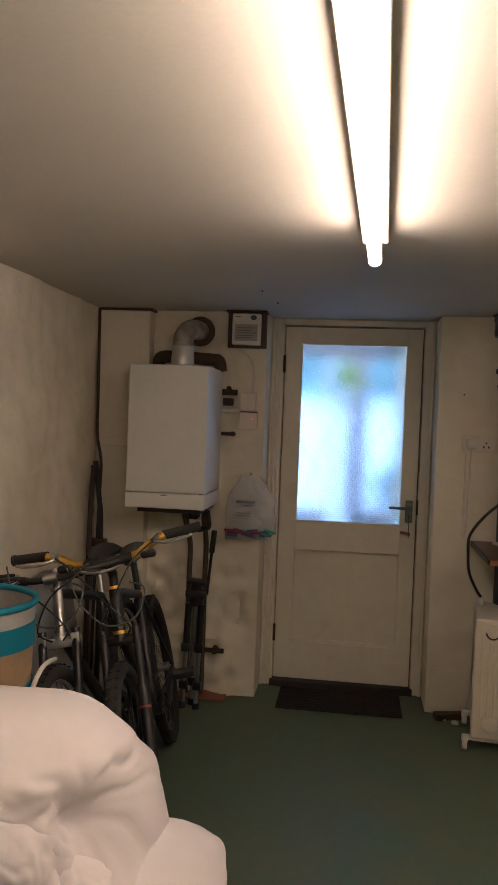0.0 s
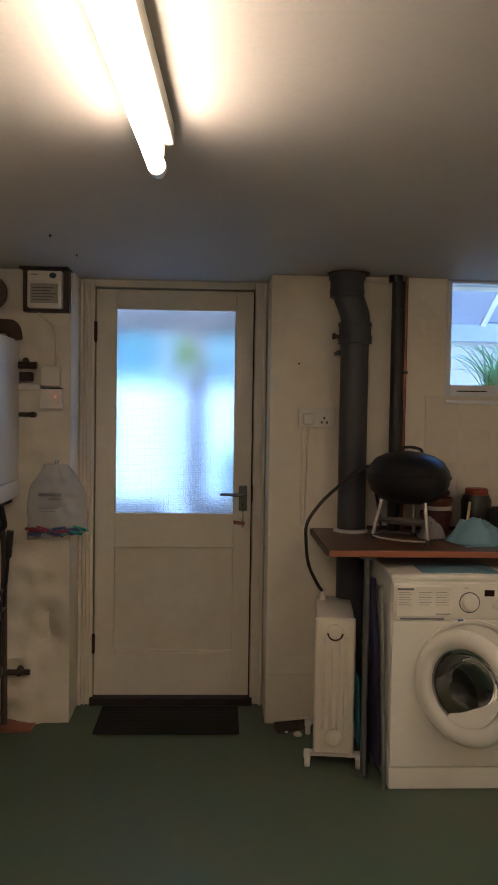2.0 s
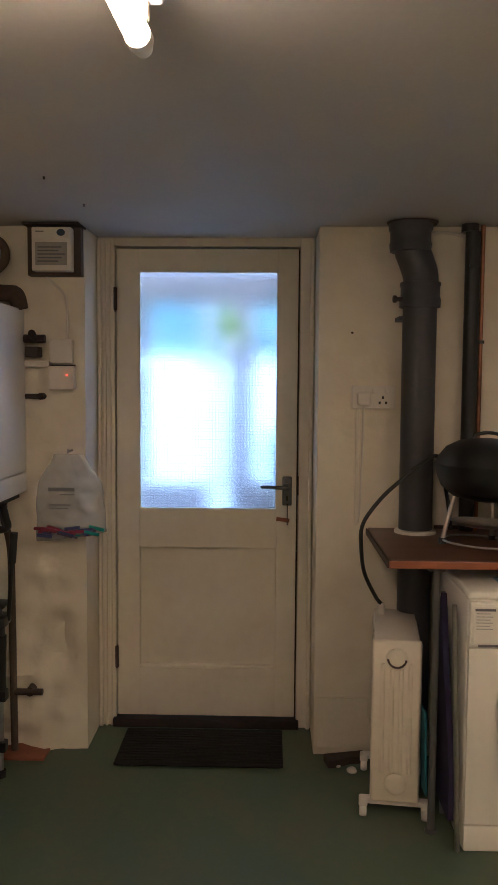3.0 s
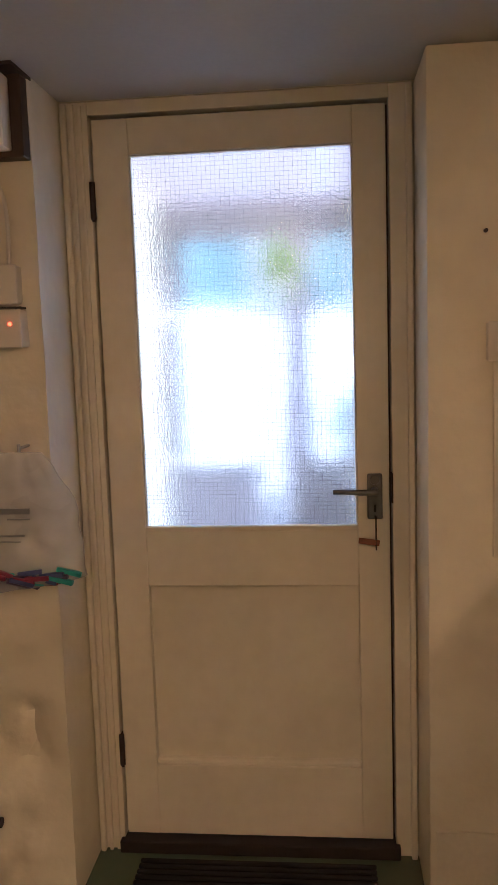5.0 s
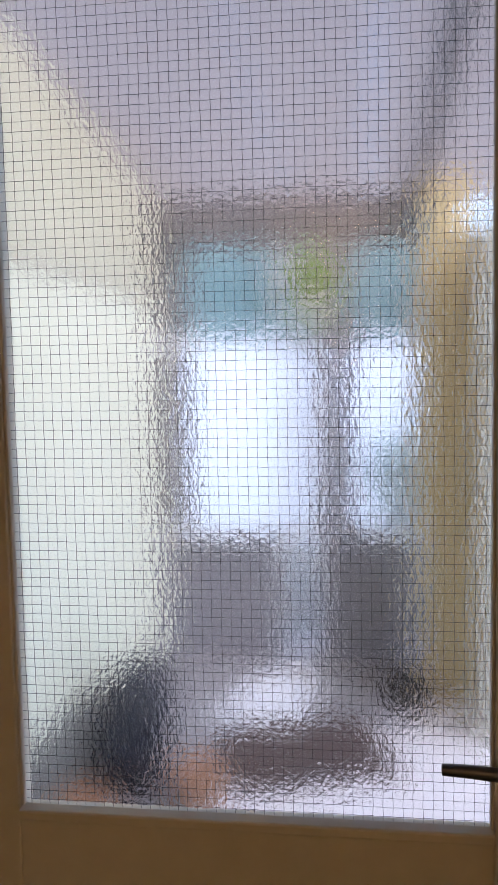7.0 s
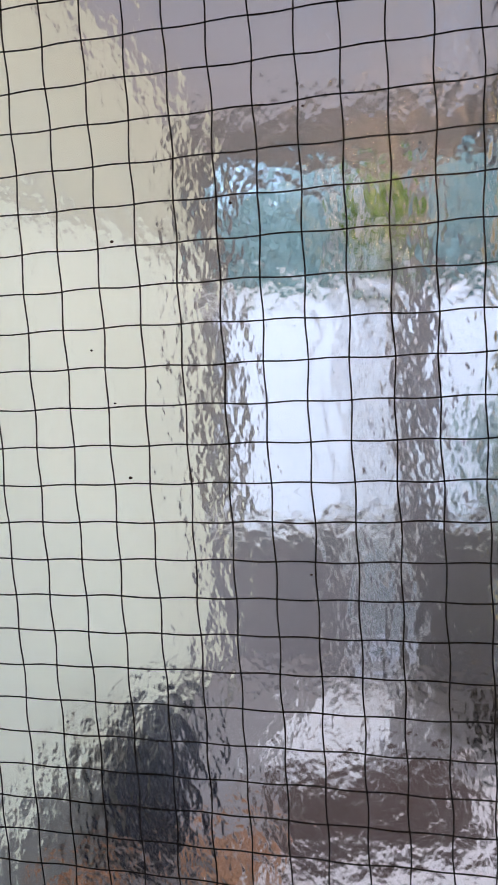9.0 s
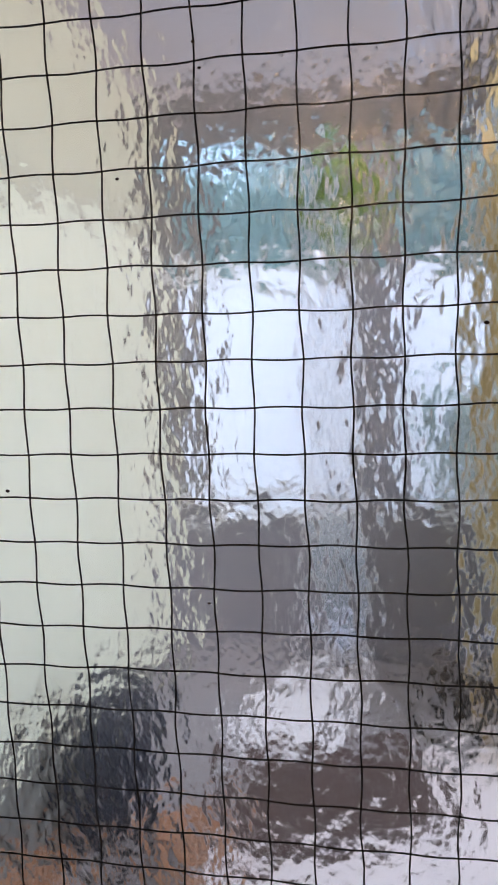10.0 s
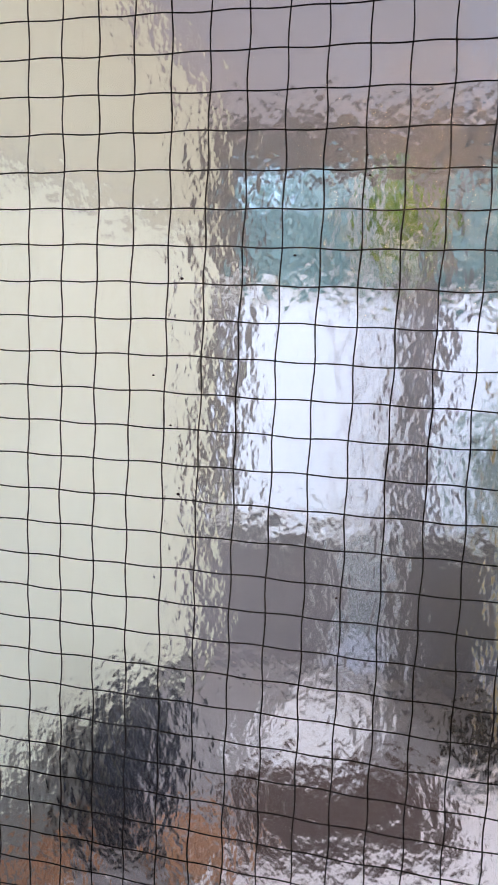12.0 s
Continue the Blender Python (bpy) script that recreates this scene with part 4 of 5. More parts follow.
cloth_heap("cleaning_cloth", "crumpled blue cleaning cloth on the worktop", 1.28, -0.66, 0.125, 0.1, 0.085, M_CLOTH, 0.914, 2.3)
tagged(part("cleaning_cloth", sheet(lambda u, v: Vector((1.2 + 0.33 * u, -0.77 + 0.2 * v + 0.03 * u, 0.9165 + 0.002 * noise.noise((u * 5, v * 4, 1)))), 16, 8, 0.003), M_CLOTH, smooth=True), "flat blue cloth under the crumpled one", "cloth")
tagged(part("cleaning_cloth", sheet(lambda u, v: Vector((1.0 + 0.3 * u, -0.89 + 0.16 * v + 0.01 * math.sin(4 * u), 0.8345 + 0.006 * abs(noise.noise((u * 3, v * 4, 7))))), 16, 8, 0.006), M_CLOTH, smooth=True), "folded blue cloth on the washing machine", "cloth")
cloth_heap("rag", "crumpled pale grey rag on the worktop", 1.125, -0.55, 0.06, 0.05, 0.075, mat("grey_rag", (0.4, 0.37, 0.35), (0.3, 0.28, 0.27), rough=0.9, grain=120), 0.914, 8.1)
tagged(part("wooden_stick", rod((1.27, -0.55, 0.94), (1.31, -0.47, 1.06), 0.006), M_TAN, smooth=True), "short wooden stick among the cloths", "stick")


def basket():
    b = thing("wicker_basket", "small brown wicker basket on the worktop", "basket", at=(1.64, -0.6, 0.9125))
    part("base", lathe([(0, 0), (0.09, 0), (0.09, 0.006), (0, 0.006)], 24), M_TAN, b)
    for k in range(5):
        part("weave", torus(0.092 + k * 0.004, 0.007, 36, 8, Matrix.Translation((0, 0, 0.012 + k * 0.014))), M_TAN, b, smooth=True)


basket()


# ---- the high window ----
def window():
    w = thing("window_1", "white plastic window, closed, plant outside", "window", kind=S)
    x0, x1, z0, z1 = 1.252, 2.118, 1.502, 2.058
    part("window_frame", join(box(x0, x0 + 0.03, -0.225, -0.16, z0, z1, 0.004), box(x1 - 0.03, x1, -0.225, -0.16, z0, z1, 0.004), box(x0 + 0.03, x1 - 0.03, -0.225, -0.16, z0, z0 + 0.075, 0.006), box(x0 + 0.03, x1 - 0.03, -0.225, -0.16, z1 - 0.012, z1, 0.003)), M_UPVC, w, smooth=True)
    part("window_sill", box(x0 - 0.006, x1 + 0.006, -0.275, -0.16, z0 - 0.012, z0 + 0.004, 0.004), M_UPVC, w)
    for k in range(3):
        part("vent_slot", box(x0 + 0.06 + k * 0.2, x0 + 0.2 + k * 0.2, -0.2275, -0.224, z0 + 0.044, z0 + 0.049), M_BLACK, w)
    part("gasket", box(x0 + 0.0, x1, -0.2262, -0.22, z0 + 0.006, z0 + 0.011), M_BLACK, w)
    p = part("pane", box(x0 + 0.03, x1 - 0.03, -0.195, -0.189, z0 + 0.075, z1 - 0.012), M_PANE, w)
    p.visible_shadow = False


window()


def spider_plant():
    random.seed(11)
    pl = thing("spider_plant", "long-leaved green plant in a trough outside the window", "plant", at=(1.62, 0.04, 1.5))
    part("trough", join(box(-0.3, 0.3, -0.075, 0.075, 0.0, 0.075, 0.01)), mat("grey_trough", (0.3, 0.3, 0.3), bump=0.05), pl)
    bm = bmesh.new()
    for _ in range(110):
        a = random.uniform(0, 2 * math.pi)
        bx, by = random.uniform(-0.09, 0.09), random.uniform(-0.05, 0.05)
        reach, rise, wd = random.uniform(0.12, 0.34), random.uniform(0.12, 0.33), random.uniform(0.0035, 0.0065)
        d = Vector((math.cos(a), math.sin(a) * 0.5, 0))
        side = Vector((-d.y, d.x, 0)).normalized() * wd
        prev = None
        for k in range(8):
            t = k / 7
            c = Vector((bx, by, 0.07)) + d * reach * t + Vector((0, 0, rise * (1.7 * t - 1.1 * t * t)))
            f = (1 - t) ** 0.6
            cur = (bm.verts.new(c - side * f), bm.verts.new(c + side * f + Vector((0, 0, 0.001))))
            if prev:
                bm.faces.new((prev[0], prev[1], cur[1], cur[0]))
            prev = cur
    part("leaves", bm, M_LEAF, pl, "arching narrow leaves", smooth=True)


spider_plant()


# ---- boiler corner ----
M_OLDPIPE = mat("stained_old_pipe", (0.11, 0.085, 0.06), (0.06, 0.045, 0.035), rough=0.6, grain=30)


def boiler():
    b = thing("boiler", "white wall-hung gas boiler with a flue elbow", "boiler")
    x0, x1, y0, y1 = -1.078, -0.682, -0.68, -0.262
    part("casing", box(x0, x1, y0, y1, 1.118, 1.742, 0.008, 3), M_BOILER, b, smooth=True)
    part("lower_panel", box(x0 - 0.001, x1 + 0.001, y0 - 0.002, y1, 1.04, 1.115, 0.007, 3), M_BOILER, b, smooth=True)
    for sx0, sx1, sz in ((x0 + 0.004, x0 + 0.03, 1.116), (x1 - 0.03, x1 - 0.004, 1.116), (-0.9, -0.87, 1.104)):
        part("panel_slot", box(sx0, sx1, y0 - 0.0045, y0, sz, sz + 0.004), M_INK, b)
    part("underside", box(x0 + 0.05, x1 - 0.03, y0 + 0.05, y1, 1.015, 1.04), M_BLACK, b)
    part("wall_bracket", box(x0 + 0.02, x1 - 0.02, y1, -0.236, 1.1, 1.7), M_STEEL, b)
    flue = part("flue_collar", lathe([(0.075, 0), (0.075, 0.012), (0.06, 0.016), (0.056, 0.09), (0.059, 0.094), (0.059, 0.108), (0.053, 0.11)], 30, Matrix.Translation((-0.86, -0.47, 1.741))), M_MUD, b, smooth=True)
    part("flue_elbow", pipe([(-0.86, -0.47, 1.84), (-0.86, -0.465, 1.89), (-0.845, -0.42, 1.935), (-0.825, -0.34, 1.95), (-0.815, -0.23, 1.95)], 0.052, seg=22), M_FLUE, flue, "pale metal flue elbow", smooth=True)
    part("flue_seal", torus(0.062, 0.018, 30, 10, Matrix.Translation((-0.815, -0.262, 1.95)) @ Matrix.Rotation(radians(90), 4, "X")), mat("dirty_sealant", (0.13, 0.09, 0.06), (0.07, 0.05, 0.035), rough=0.8, grain=40), flue, "dirty brown sealant ring", smooth=True)
    lag = mat("brown_lagging", (0.1, 0.07, 0.05), (0.05, 0.035, 0.025), rough=0.85, grain=50, bump=0.6, depth=0.006)
    part("lagged_pipe", pipe([(-1.02, -0.3, 1.742), (-1.02, -0.3, 1.8), (-0.93, -0.29, 1.81), (-0.75, -0.3, 1.8), (-0.70, -0.31, 1.79), (-0.69, -0.3, 1.74)], 0.033), lag, b, "brown lagged pipe behind the flue", smooth=True)
    for x, y, z1 in ((-0.82, -0.42, 0.0), (-0.735, -0.38, 0.0)):
        part("down_pipe", pipe([(x, y, 1.02), (x, y, 0.95), (x + 0.005, y + 0.02, 0.9), (x + 0.005, max(y + 0.06, -0.32), 0.8), (x, -0.3, 0.6), (x, -0.29, max(z1, 0.0))], 0.014), M_OLDPIPE, b, smooth=True)
    part("drain_loop", pipe([(-0.7, -0.5, 1.02), (-0.695, -0.48, 0.97), (-0.7, -0.45, 0.93), (-0.75, -0.42, 0.915), (-0.82, -0.4, 0.93), (-0.84, -0.4, 1.02)], 0.014), M_BLACK, b, smooth=True)
    part("valve", join(box(-0.84, -0.76, -0.45, -0.36, 0.965, 1.02, 0.008), rod((-0.8, -0.45, 0.985), (-0.8, -0.5, 0.985), 0.012)), M_BLACK, b)


boiler()


def corner_pipes():
    c = thing("corner_pipes", "dark cables and pipes in the wall corner", "pipe", kind=S)
    part("thin_pipe", pipe([(-1.335, -0.38, 2.05), (-1.33, -0.38, 1.6), (-1.325, -0.385, 1.38), (-1.30, -0.39, 1.25), (-1.30, -0.39, 1.1), (-1.315, -0.39, 0.5), (-1.315, -0.39, 0.0)], 0.008), M_HINGE, c, smooth=True)
    part("thick_pipe", pipe([(-1.325, -0.4, 1.24), (-1.3, -0.4, 1.05), (-1.285, -0.4, 0.85), (-1.28, -0.4, 0.0)], 0.014), M_BLACK, c, smooth=True)
    part("side_pipe", pipe([(-1.32, -0.44, 1.22), (-1.33, -0.45, 0.9), (-1.33, -0.45, 0.0)], 0.014), M_HINGE, c, smooth=True)
    part("clamp", box(-1.34, -1.255, -0.43, -0.37, 0.79, 0.83, 0.006), M_HINGE, c)


corner_pipes()


def meter_box():
    m = thing("meter_box", "pale electric meter box on a dark wooden backboard", "meter box")
    part("backboard", box(-0.662, -0.458, -0.285, -0.222, 1.868, 2.05, 0.003), M_DARKWOOD, m, "dark wooden backboard")
    part("top_ledge", box(-0.665, -0.452, -0.345, -0.225, 2.05, 2.057), M_DARKWOOD, m)
    part("case", box(-0.632, -0.484, -0.335, -0.283, 1.88, 2.042, 0.005), M_SOCKET, m, smooth=True)
    part("case_lid", box(-0.63, -0.486, -0.339, -0.333, 1.996, 2.04, 0.003), M_SOCKET, m)
    part("label_panel", box(-0.618, -0.498, -0.338, -0.334, 1.9, 1.985, 0.002), mat("grey_label", (0.36, 0.34, 0.3), (0.28, 0.26, 0.23), bump=0), m)
    for k in range(5):
        part("print_line", box(-0.608, -0.53 + 0.012 * (k % 3), -0.3392, -0.3376, 1.912 + k * 0.013, 1.917 + k * 0.013), M_INK, m)
    part("logo", lathe([(0, 0), (0.016, 0), (0.016, 0.001), (0, 0.001)], 16, Matrix.Translation((-0.52, -0.3393, 2.02)) @ Matrix.Rotation(radians(90), 4, "X") @ Matrix.Diagonal((1, 0.8, 1, 1))), mat("dark_logo", (0.03, 0.06, 0.1), bump=0), m)
    part("print_line", box(-0.615, -0.585, -0.3405, -0.338, 2.022, 2.026), M_INK, m)


meter_box()


def switches():
    s = thing("fused_switch", "ivory fused switch with a red neon light", "switch")
    part("box", box(-0.583, -0.49, -0.285, -0.226, 1.438, 1.524, 0.005), M_SOCKET, s)
    part("plate", box(-0.585, -0.488, -0.291, -0.284, 1.436, 1.526, 0.003), M_SOCKET, s)
    part("neon", rod((-0.515, -0.294, 1.492), (-0.515, -0.29, 1.492), 0.004), glow("red_neon", (1, 0.05, 0.01), 0.5), s, "small glowing red light")
    part("shadow_gap", box(-0.58, -0.492, -0.28, -0.236, 1.527, 1.532), M_BLACK, s)
    j = thing("junction_box", "ivory junction box on the wall", "junction box")
    part("box", box(-0.582, -0.5, -0.27, -0.226, 1.54, 1.628, 0.005), M_SOCKET, j)
    part("lid", box(-0.584, -0.498, -0.276, -0.269, 1.538, 1.63, 0.003), M_SOCKET, j)
    t = thing("thermostat_valve", "dark valve and white trunking beside the boiler", "valve")
    part("trunking", box(-0.685, -0.586, -0.275, -0.228, 1.522, 1.546, 0.003), M_SOCKET, t)
    part("valve_body", join(rod((-0.68, -0.28, 1.63), (-0.6, -0.28, 1.63), 0.016), rod((-0.64, -0.28, 1.63), (-0.64, -0.32, 1.65), 0.014), box(-0.675, -0.625, -0.29, -0.226, 1.56, 1.6, 0.004)), M_HINGE, t, smooth=True)
    part("stub", join(rod((-0.68, -0.27, 1.41), (-0.62, -0.27, 1.41), 0.01), rod((-0.62, -0.225, 1.41), (-0.62, -0.285, 1.41), 0.013)), M_HINGE, t, smooth=True)
    tagged(part("drop_cable", pipe([(-0.6, -0.25, 1.87), (-0.57, -0.252, 1.84), (-0.53, -0.252, 1.8), (-0.52, -0.252, 1.72), (-0.522, -0.255, 1.63)], 0.005), M_SOCKET, smooth=True), "pale cable dropping from the meter box", "cable")


switches()


def hanging_bag():
    b = thing("plastic_bag", "clear plastic bag of coloured pegs hanging on the wall", "bag")
    m = mat("cloudy_plastic", (0.75, 0.74, 0.73), (0.66, 0.65, 0.64), rough=0.25, grain=25, bump=0.5, depth=0.008)
    m.node_tree.nodes["Principled BSDF"].inputs["Alpha"].default_value = 0.36

    def fn(u, v):
        a = 2 * math.pi * u
        z = 1.19 - 0.318 * v
        w = 0.055 + 0.07 * min(1, v * 2.6) + 0.012 * v + 0.012 * noise.noise((math.cos(a) * 2, v * 6, 3))
        d = 0.012 + 0.035 * v
        x = -0.51 + 0.012 * v + math.cos(a) * w
        y = -0.3 + math.sin(a) * d * (1 + 0.5 * noise.noise((math.cos(a) * 3, v * 9, 8)))
        return Vector((x, min(y, -0.252), z + 0.02 * math.cos(a) * v))

    part("bag_skin", sheet(fn, 40, 24), m, b, smooth=True)
    part("printed_band", join(box(-0.575, -0.475, -0.349, -0.346, 1.052, 1.066), box(-0.57, -0.49, -0.35, -0.347, 0.998, 1.002), box(-0.57, -0.5, -0.35, -0.347, 0.985, 0.988), box(-0.53, -0.475, -0.349, -0.346, 1.038, 1.042)), M_INK, b)
    random.seed(6)
    cols = (((0.24, 0.025, 0.07), "pink"), ((0.06, 0.075, 0.2), "blue"), ((0.03, 0.3, 0.27), "teal"), ((0.07, 0.05, 0.1), "violet"))
    for k in range(40):
        c, nm = cols[k % 4]
        x = -0.595 + 0.17 * k / 39 + (0.035 if nm == "teal" else -0.012 if nm == "pink" else 0)
        part("peg", moved(box(-0.03, 0.03, -0.007, 0.007, -0.006, 0.006, 0.002, 1), Matrix.Translation((x, -0.335 + random.uniform(-0.016, 0.012), 0.88 + random.uniform(0, 0.03))) @ Matrix.Rotation(random.uniform(-0.25, 0.3), 4, "Y")), mat(nm + "_peg_plastic", c, bump=0, rough=0.4), b)
    part("hook", join(rod((-0.51, -0.23, 1.2), (-0.51, -0.3, 1.2), 0.004), rod((-0.51, -0.3, 1.19), (-0.51, -0.3, 1.21), 0.004)), M_STEEL, b)


hanging_bag()
tagged(part("pipe_stub", join(rod((-0.67, -0.22, 0.25), (-0.67, -0.3, 0.25), 0.018), rod((-0.73, -0.295, 0.25), (-0.62, -0.295, 0.25), 0.013)), M_HINGE, smooth=True), "rusty capped pipe stub low on the wall", "pipe stub")
tagged(part("clay_tile", box(-0.86, -0.6, -0.36, -0.225, 0.0, 0.012, 0.003), M_TERRA), "broken terracotta tile at the wall foot", "tile")


def tripod():
    t = thing("tripod", "folded black camera tripod standing on the floor", "tripod", at=(-0.76, -0.47, 0), turn=(2, 2, 0))
    t.scale = (1.3, 1.2, 1.03)
    part("head", join(box(-0.04, 0.04, -0.035, 0.035, 0.56, 0.6, 0.008), rod((0, 0, 0.52), (0, 0, 0.57), 0.03), rod((0, 0, 0.6), (0, 0, 0.63), 0.022), box(-0.035, 0.035, -0.03, 0.03, 0.63, 0.645, 0.003)), M_BLACK, t, smooth=True)
    part("pan_handle", join(rod((0.04, 0, 0.58), (0.055, -0.01, 0.88), 0.006), rod((0.05, -0.006, 0.79), (0.056, -0.01, 0.9), 0.011)), M_BLACK, t, smooth=True)
    part("column", rod((0, 0, 0.2), (0, 0, 0.55), 0.012), M_STEEL, t, smooth=True)
    for k, a in enumerate((90, 210, 330)):
        c, s = math.cos(radians(a)), math.sin(radians(a))
        leg = part("leg", join(rod((c * 0.03, s * 0.03, 0.3), (c * 0.03, s * 0.03, 0.53), 0.0135), box(c * 0.03 - 0.017, c * 0.03 + 0.017, s * 0.03 - 0.017, s * 0.03 + 0.017, 0.29, 0.33, 0.004)), M_BLACK, t, smooth=True)
        part("leg_collar", box(c * 0.032 - 0.016, c * 0.032 + 0.016, s * 0.032 - 0.016, s * 0.032 + 0.016, 0.1, 0.14, 0.004), M_BLACK, leg)
        part("lower_leg", rod((c * 0.03, s * 0.03, 0.01), (c * 0.03, s * 0.03, 0.3), 0.009), M_STEEL, leg, "grey metal lower leg", smooth=True)
        part("rubber_foot", rod((c * 0.032, s * 0.032, 0.0), (c * 0.032, s * 0.032, 0.03), 0.014), M_RUBBER, leg, smooth=True)


tripod()


# ---- bicycles ----
def bicycle(label, at, turn, paint, bar_mat, fork_mat, silver=False):
    b = thing("bicycle", label, "bicycle", at=at, turn=turn, group="bicycles against the wall")

    def wheel(y, name):
        c = Matrix.Translation((0, y, 0.335)) @ Matrix.Rotation(radians(90), 4, "Y")
        w = part("wheel", torus(0.29, 0.011, 48, 8, c), M_MUD if silver else M_BLACK, b, smooth=True)
        part("tyre", torus(0.309, 0.027, 56, 12, c), M_RUBBER, w, smooth=True)
        knobs = []
        for k in range(46):
            a = 2 * math.pi * k / 46
            for s in (-1, 1):
                knobs.append(moved(box(-0.007, 0.007, -0.006, 0.006, -0.003, 0.003), c @ Matrix.Rotation(a, 4, "Z") @ Matrix.Translation((0.333, 0, s * 0.011)) @ Matrix.Rotation(radians(90), 4, "Y")))
        tread = part("tread", join(*knobs), M_RUBBER, w)
        tagged(tread, kind="stuff")
        part("hub", rod((-0.05, y, 0.335), (0.05, y, 0.335), 0.02), M_STEEL, w, smooth=True)
        part("spokes", join(*[rod((0.025 * (-1) ** k, y, 0.335), (0, y + 0.285 * math.cos(2 * math.pi * k / 28), 0.335 + 0.285 * math.sin(2 * math.pi * k / 28)), 0.0012, seg=4) for k in range(28)]), M_BLACK, w)

    wheel(-0.51, "front")
    wheel(0.53, "rear")
    head_t, head_b, seat_t, bb = (0, -0.27, 0.87), (0, -0.315, 0.74), (0, 0.27, 0.74), (0, 0.11, 0.29)
    part("frame", join(rod(head_b, bb, 0.022), rod(head_t, seat_t, 0.018), rod(bb, seat_t, 0.017),
                       *[rod((s * 0.02, 0.11, 0.29), (s * 0.055, 0.53, 0.335), 0.009) for s in (-1, 1)],
                       *[rod((s * 0.015, 0.26, 0.72), (s * 0.055, 0.53, 0.335), 0.008) for s in (-1, 1)],
                       rod((-0.035, 0.11, 0.29), (0.035, 0.11, 0.29), 0.024)), paint, b, smooth=True)
    part("head_tube", rod((0, -0.268, 0.885), (0, -0.318, 0.73), 0.017 if silver else 0.022), M_STEEL if silver else paint, b, smooth=True)
    for p, q in (((0, -0.265, 0.888), (0, -0.268, 0.878)), ((0, -0.316, 0.738), (0, -0.319, 0.726))):
        part("headset_ring", rod(p, q, 0.027), M_GOLD if not silver else M_STEEL, b, smooth=True)
    fork = part("fork_crown", join(box(-0.075, 0.075, -0.35, -0.31, 0.69, 0.722, 0.01), rod((0, -0.318, 0.73), (0, -0.33, 0.7), 0.024)), fork_mat, b, smooth=True)
    for s in (-1, 1):
        part("fork_leg", join(rod((s * 0.06, -0.333, 0.75), (s * 0.06, -0.42, 0.53), 0.015), rod((s * 0.06, -0.41, 0.56), (s * 0.06, -0.51, 0.335), 0.021), rod((s * 0.06, -0.51, 0.335), (s * 0.074, -0.51, 0.335), 0.014)), paint, fork, smooth=True)
        if silver:
            part("fork_stub", box(s * 0.06 - 0.014, s * 0.06 + 0.014, -0.36, -0.325, 0.69, 0.74, 0.004), fork_mat, fork)
        if not silver:
            part("fork_sticker", rod((s * 0.06, -0.44, 0.495), (s * 0.06, -0.444, 0.487), 0.0214), mat("red_sticker", (0.4, 0.03, 0.025), (0.3, 0.1, 0.09), grain=60, bump=0), fork, "red and white fork sticker")
    part("stem", join(rod((0, -0.265, 0.885), (0, -0.25, 0.955), 0.016), rod((0, -0.25, 0.93), (0, -0.31, 0.93 if silver else 0.985), 0.017), rod((-0.025, -0.315, 0.93 if silver else 0.99), (0.025, -0.315, 0.93 if silver else 0.99), 0.02)), M_STEEL if silver else M_BLACK, b, smooth=True)
    hw, rise, base = (0.27, 0.02, 0.93) if silver else (0.335, 0.055, 0.99)
    zt = base + rise
    bar = part("handlebar", pipe([(-hw, -0.255, zt), (-0.2, -0.285, zt - 0.005), (-0.12, -0.312, base + 0.01), (-0.06, -0.315, base), (0.06, -0.315, base), (0.12, -0.312, base + 0.01), (0.2, -0.285, zt - 0.005), (hw, -0.255, zt)], 0.0125), M_BLACK, b, smooth=True)
    for s in (-1, 1):
        part("bar_riser", pipe([(s * (hw - 0.12), -0.288, zt - 0.003), (s * 0.16, -0.3, base + rise * 0.6), (s * 0.12, -0.312, base + 0.01), (s * 0.085, -0.3145, base + 0.002)], 0.0155), bar_mat, bar, smooth=True)
        part("grip", join(rod((s * (hw - 0.125), -0.284, zt - 0.002), (s * (hw + 0.005), -0.254, zt + 0.001), 0.0175), rod((s * hw, -0.255, zt), (s * (hw + 0.01), -0.253, zt), 0.02)), M_RUBBER, bar, smooth=True)
        part("brake_lever", join(rod((s * (hw - 0.14), -0.288, zt), (s * (hw - 0.16), -0.32, zt - 0.01), 0.011), pipe([(s * (hw - 0.16), -0.325, zt - 0.012), (s * (hw - 0.11), -0.35, zt - 0.02), (s * (hw - 0.05), -0.34, zt - 0.018), (s * (hw - 0.02), -0.33, zt - 0.01)], 0.0055)), M_STEEL, bar, smooth=True)
        part("shifter", box(s * 0.15 - 0.028, s * 0.15 + 0.028, -0.335, -0.3, base - 0.012, base + 0.015, 0.01), M_BLACK, bar, smooth=True)
        part("brake_cable", pipe([(s * (hw - 0.16), -0.33, zt - 0.01), (s * 0.1, -0.42, base), (s * 0.02, -0.43, 0.88), (-s * 0.05, -0.4, 0.77), (-s * 0.02, -0.36, 0.72)], 0.003), M_BLACK, bar, smooth=True)
    part("gear_loop", pipe([(-0.14, -0.34, 1.0), (-0.1, -0.42, 0.88), (-0.02, -0.43, 0.79), (0.08, -0.42, 0.8), (0.12, -0.37, 0.88), (0.06, -0.29, 0.9)], 0.003), M_CABLE, bar, "grey looping cable", smooth=True)
    part("seat_post", rod((0, 0.27, 0.74), (0, 0.3, 0.9), 0.0135), M_BLACK if not silver else M_STEEL, b, smooth=True)
    part("seat_clamp", rod((0, 0.268, 0.735), (0, 0.273, 0.755), 0.021), M_GOLD if not silver else M_STEEL, b, smooth=True)
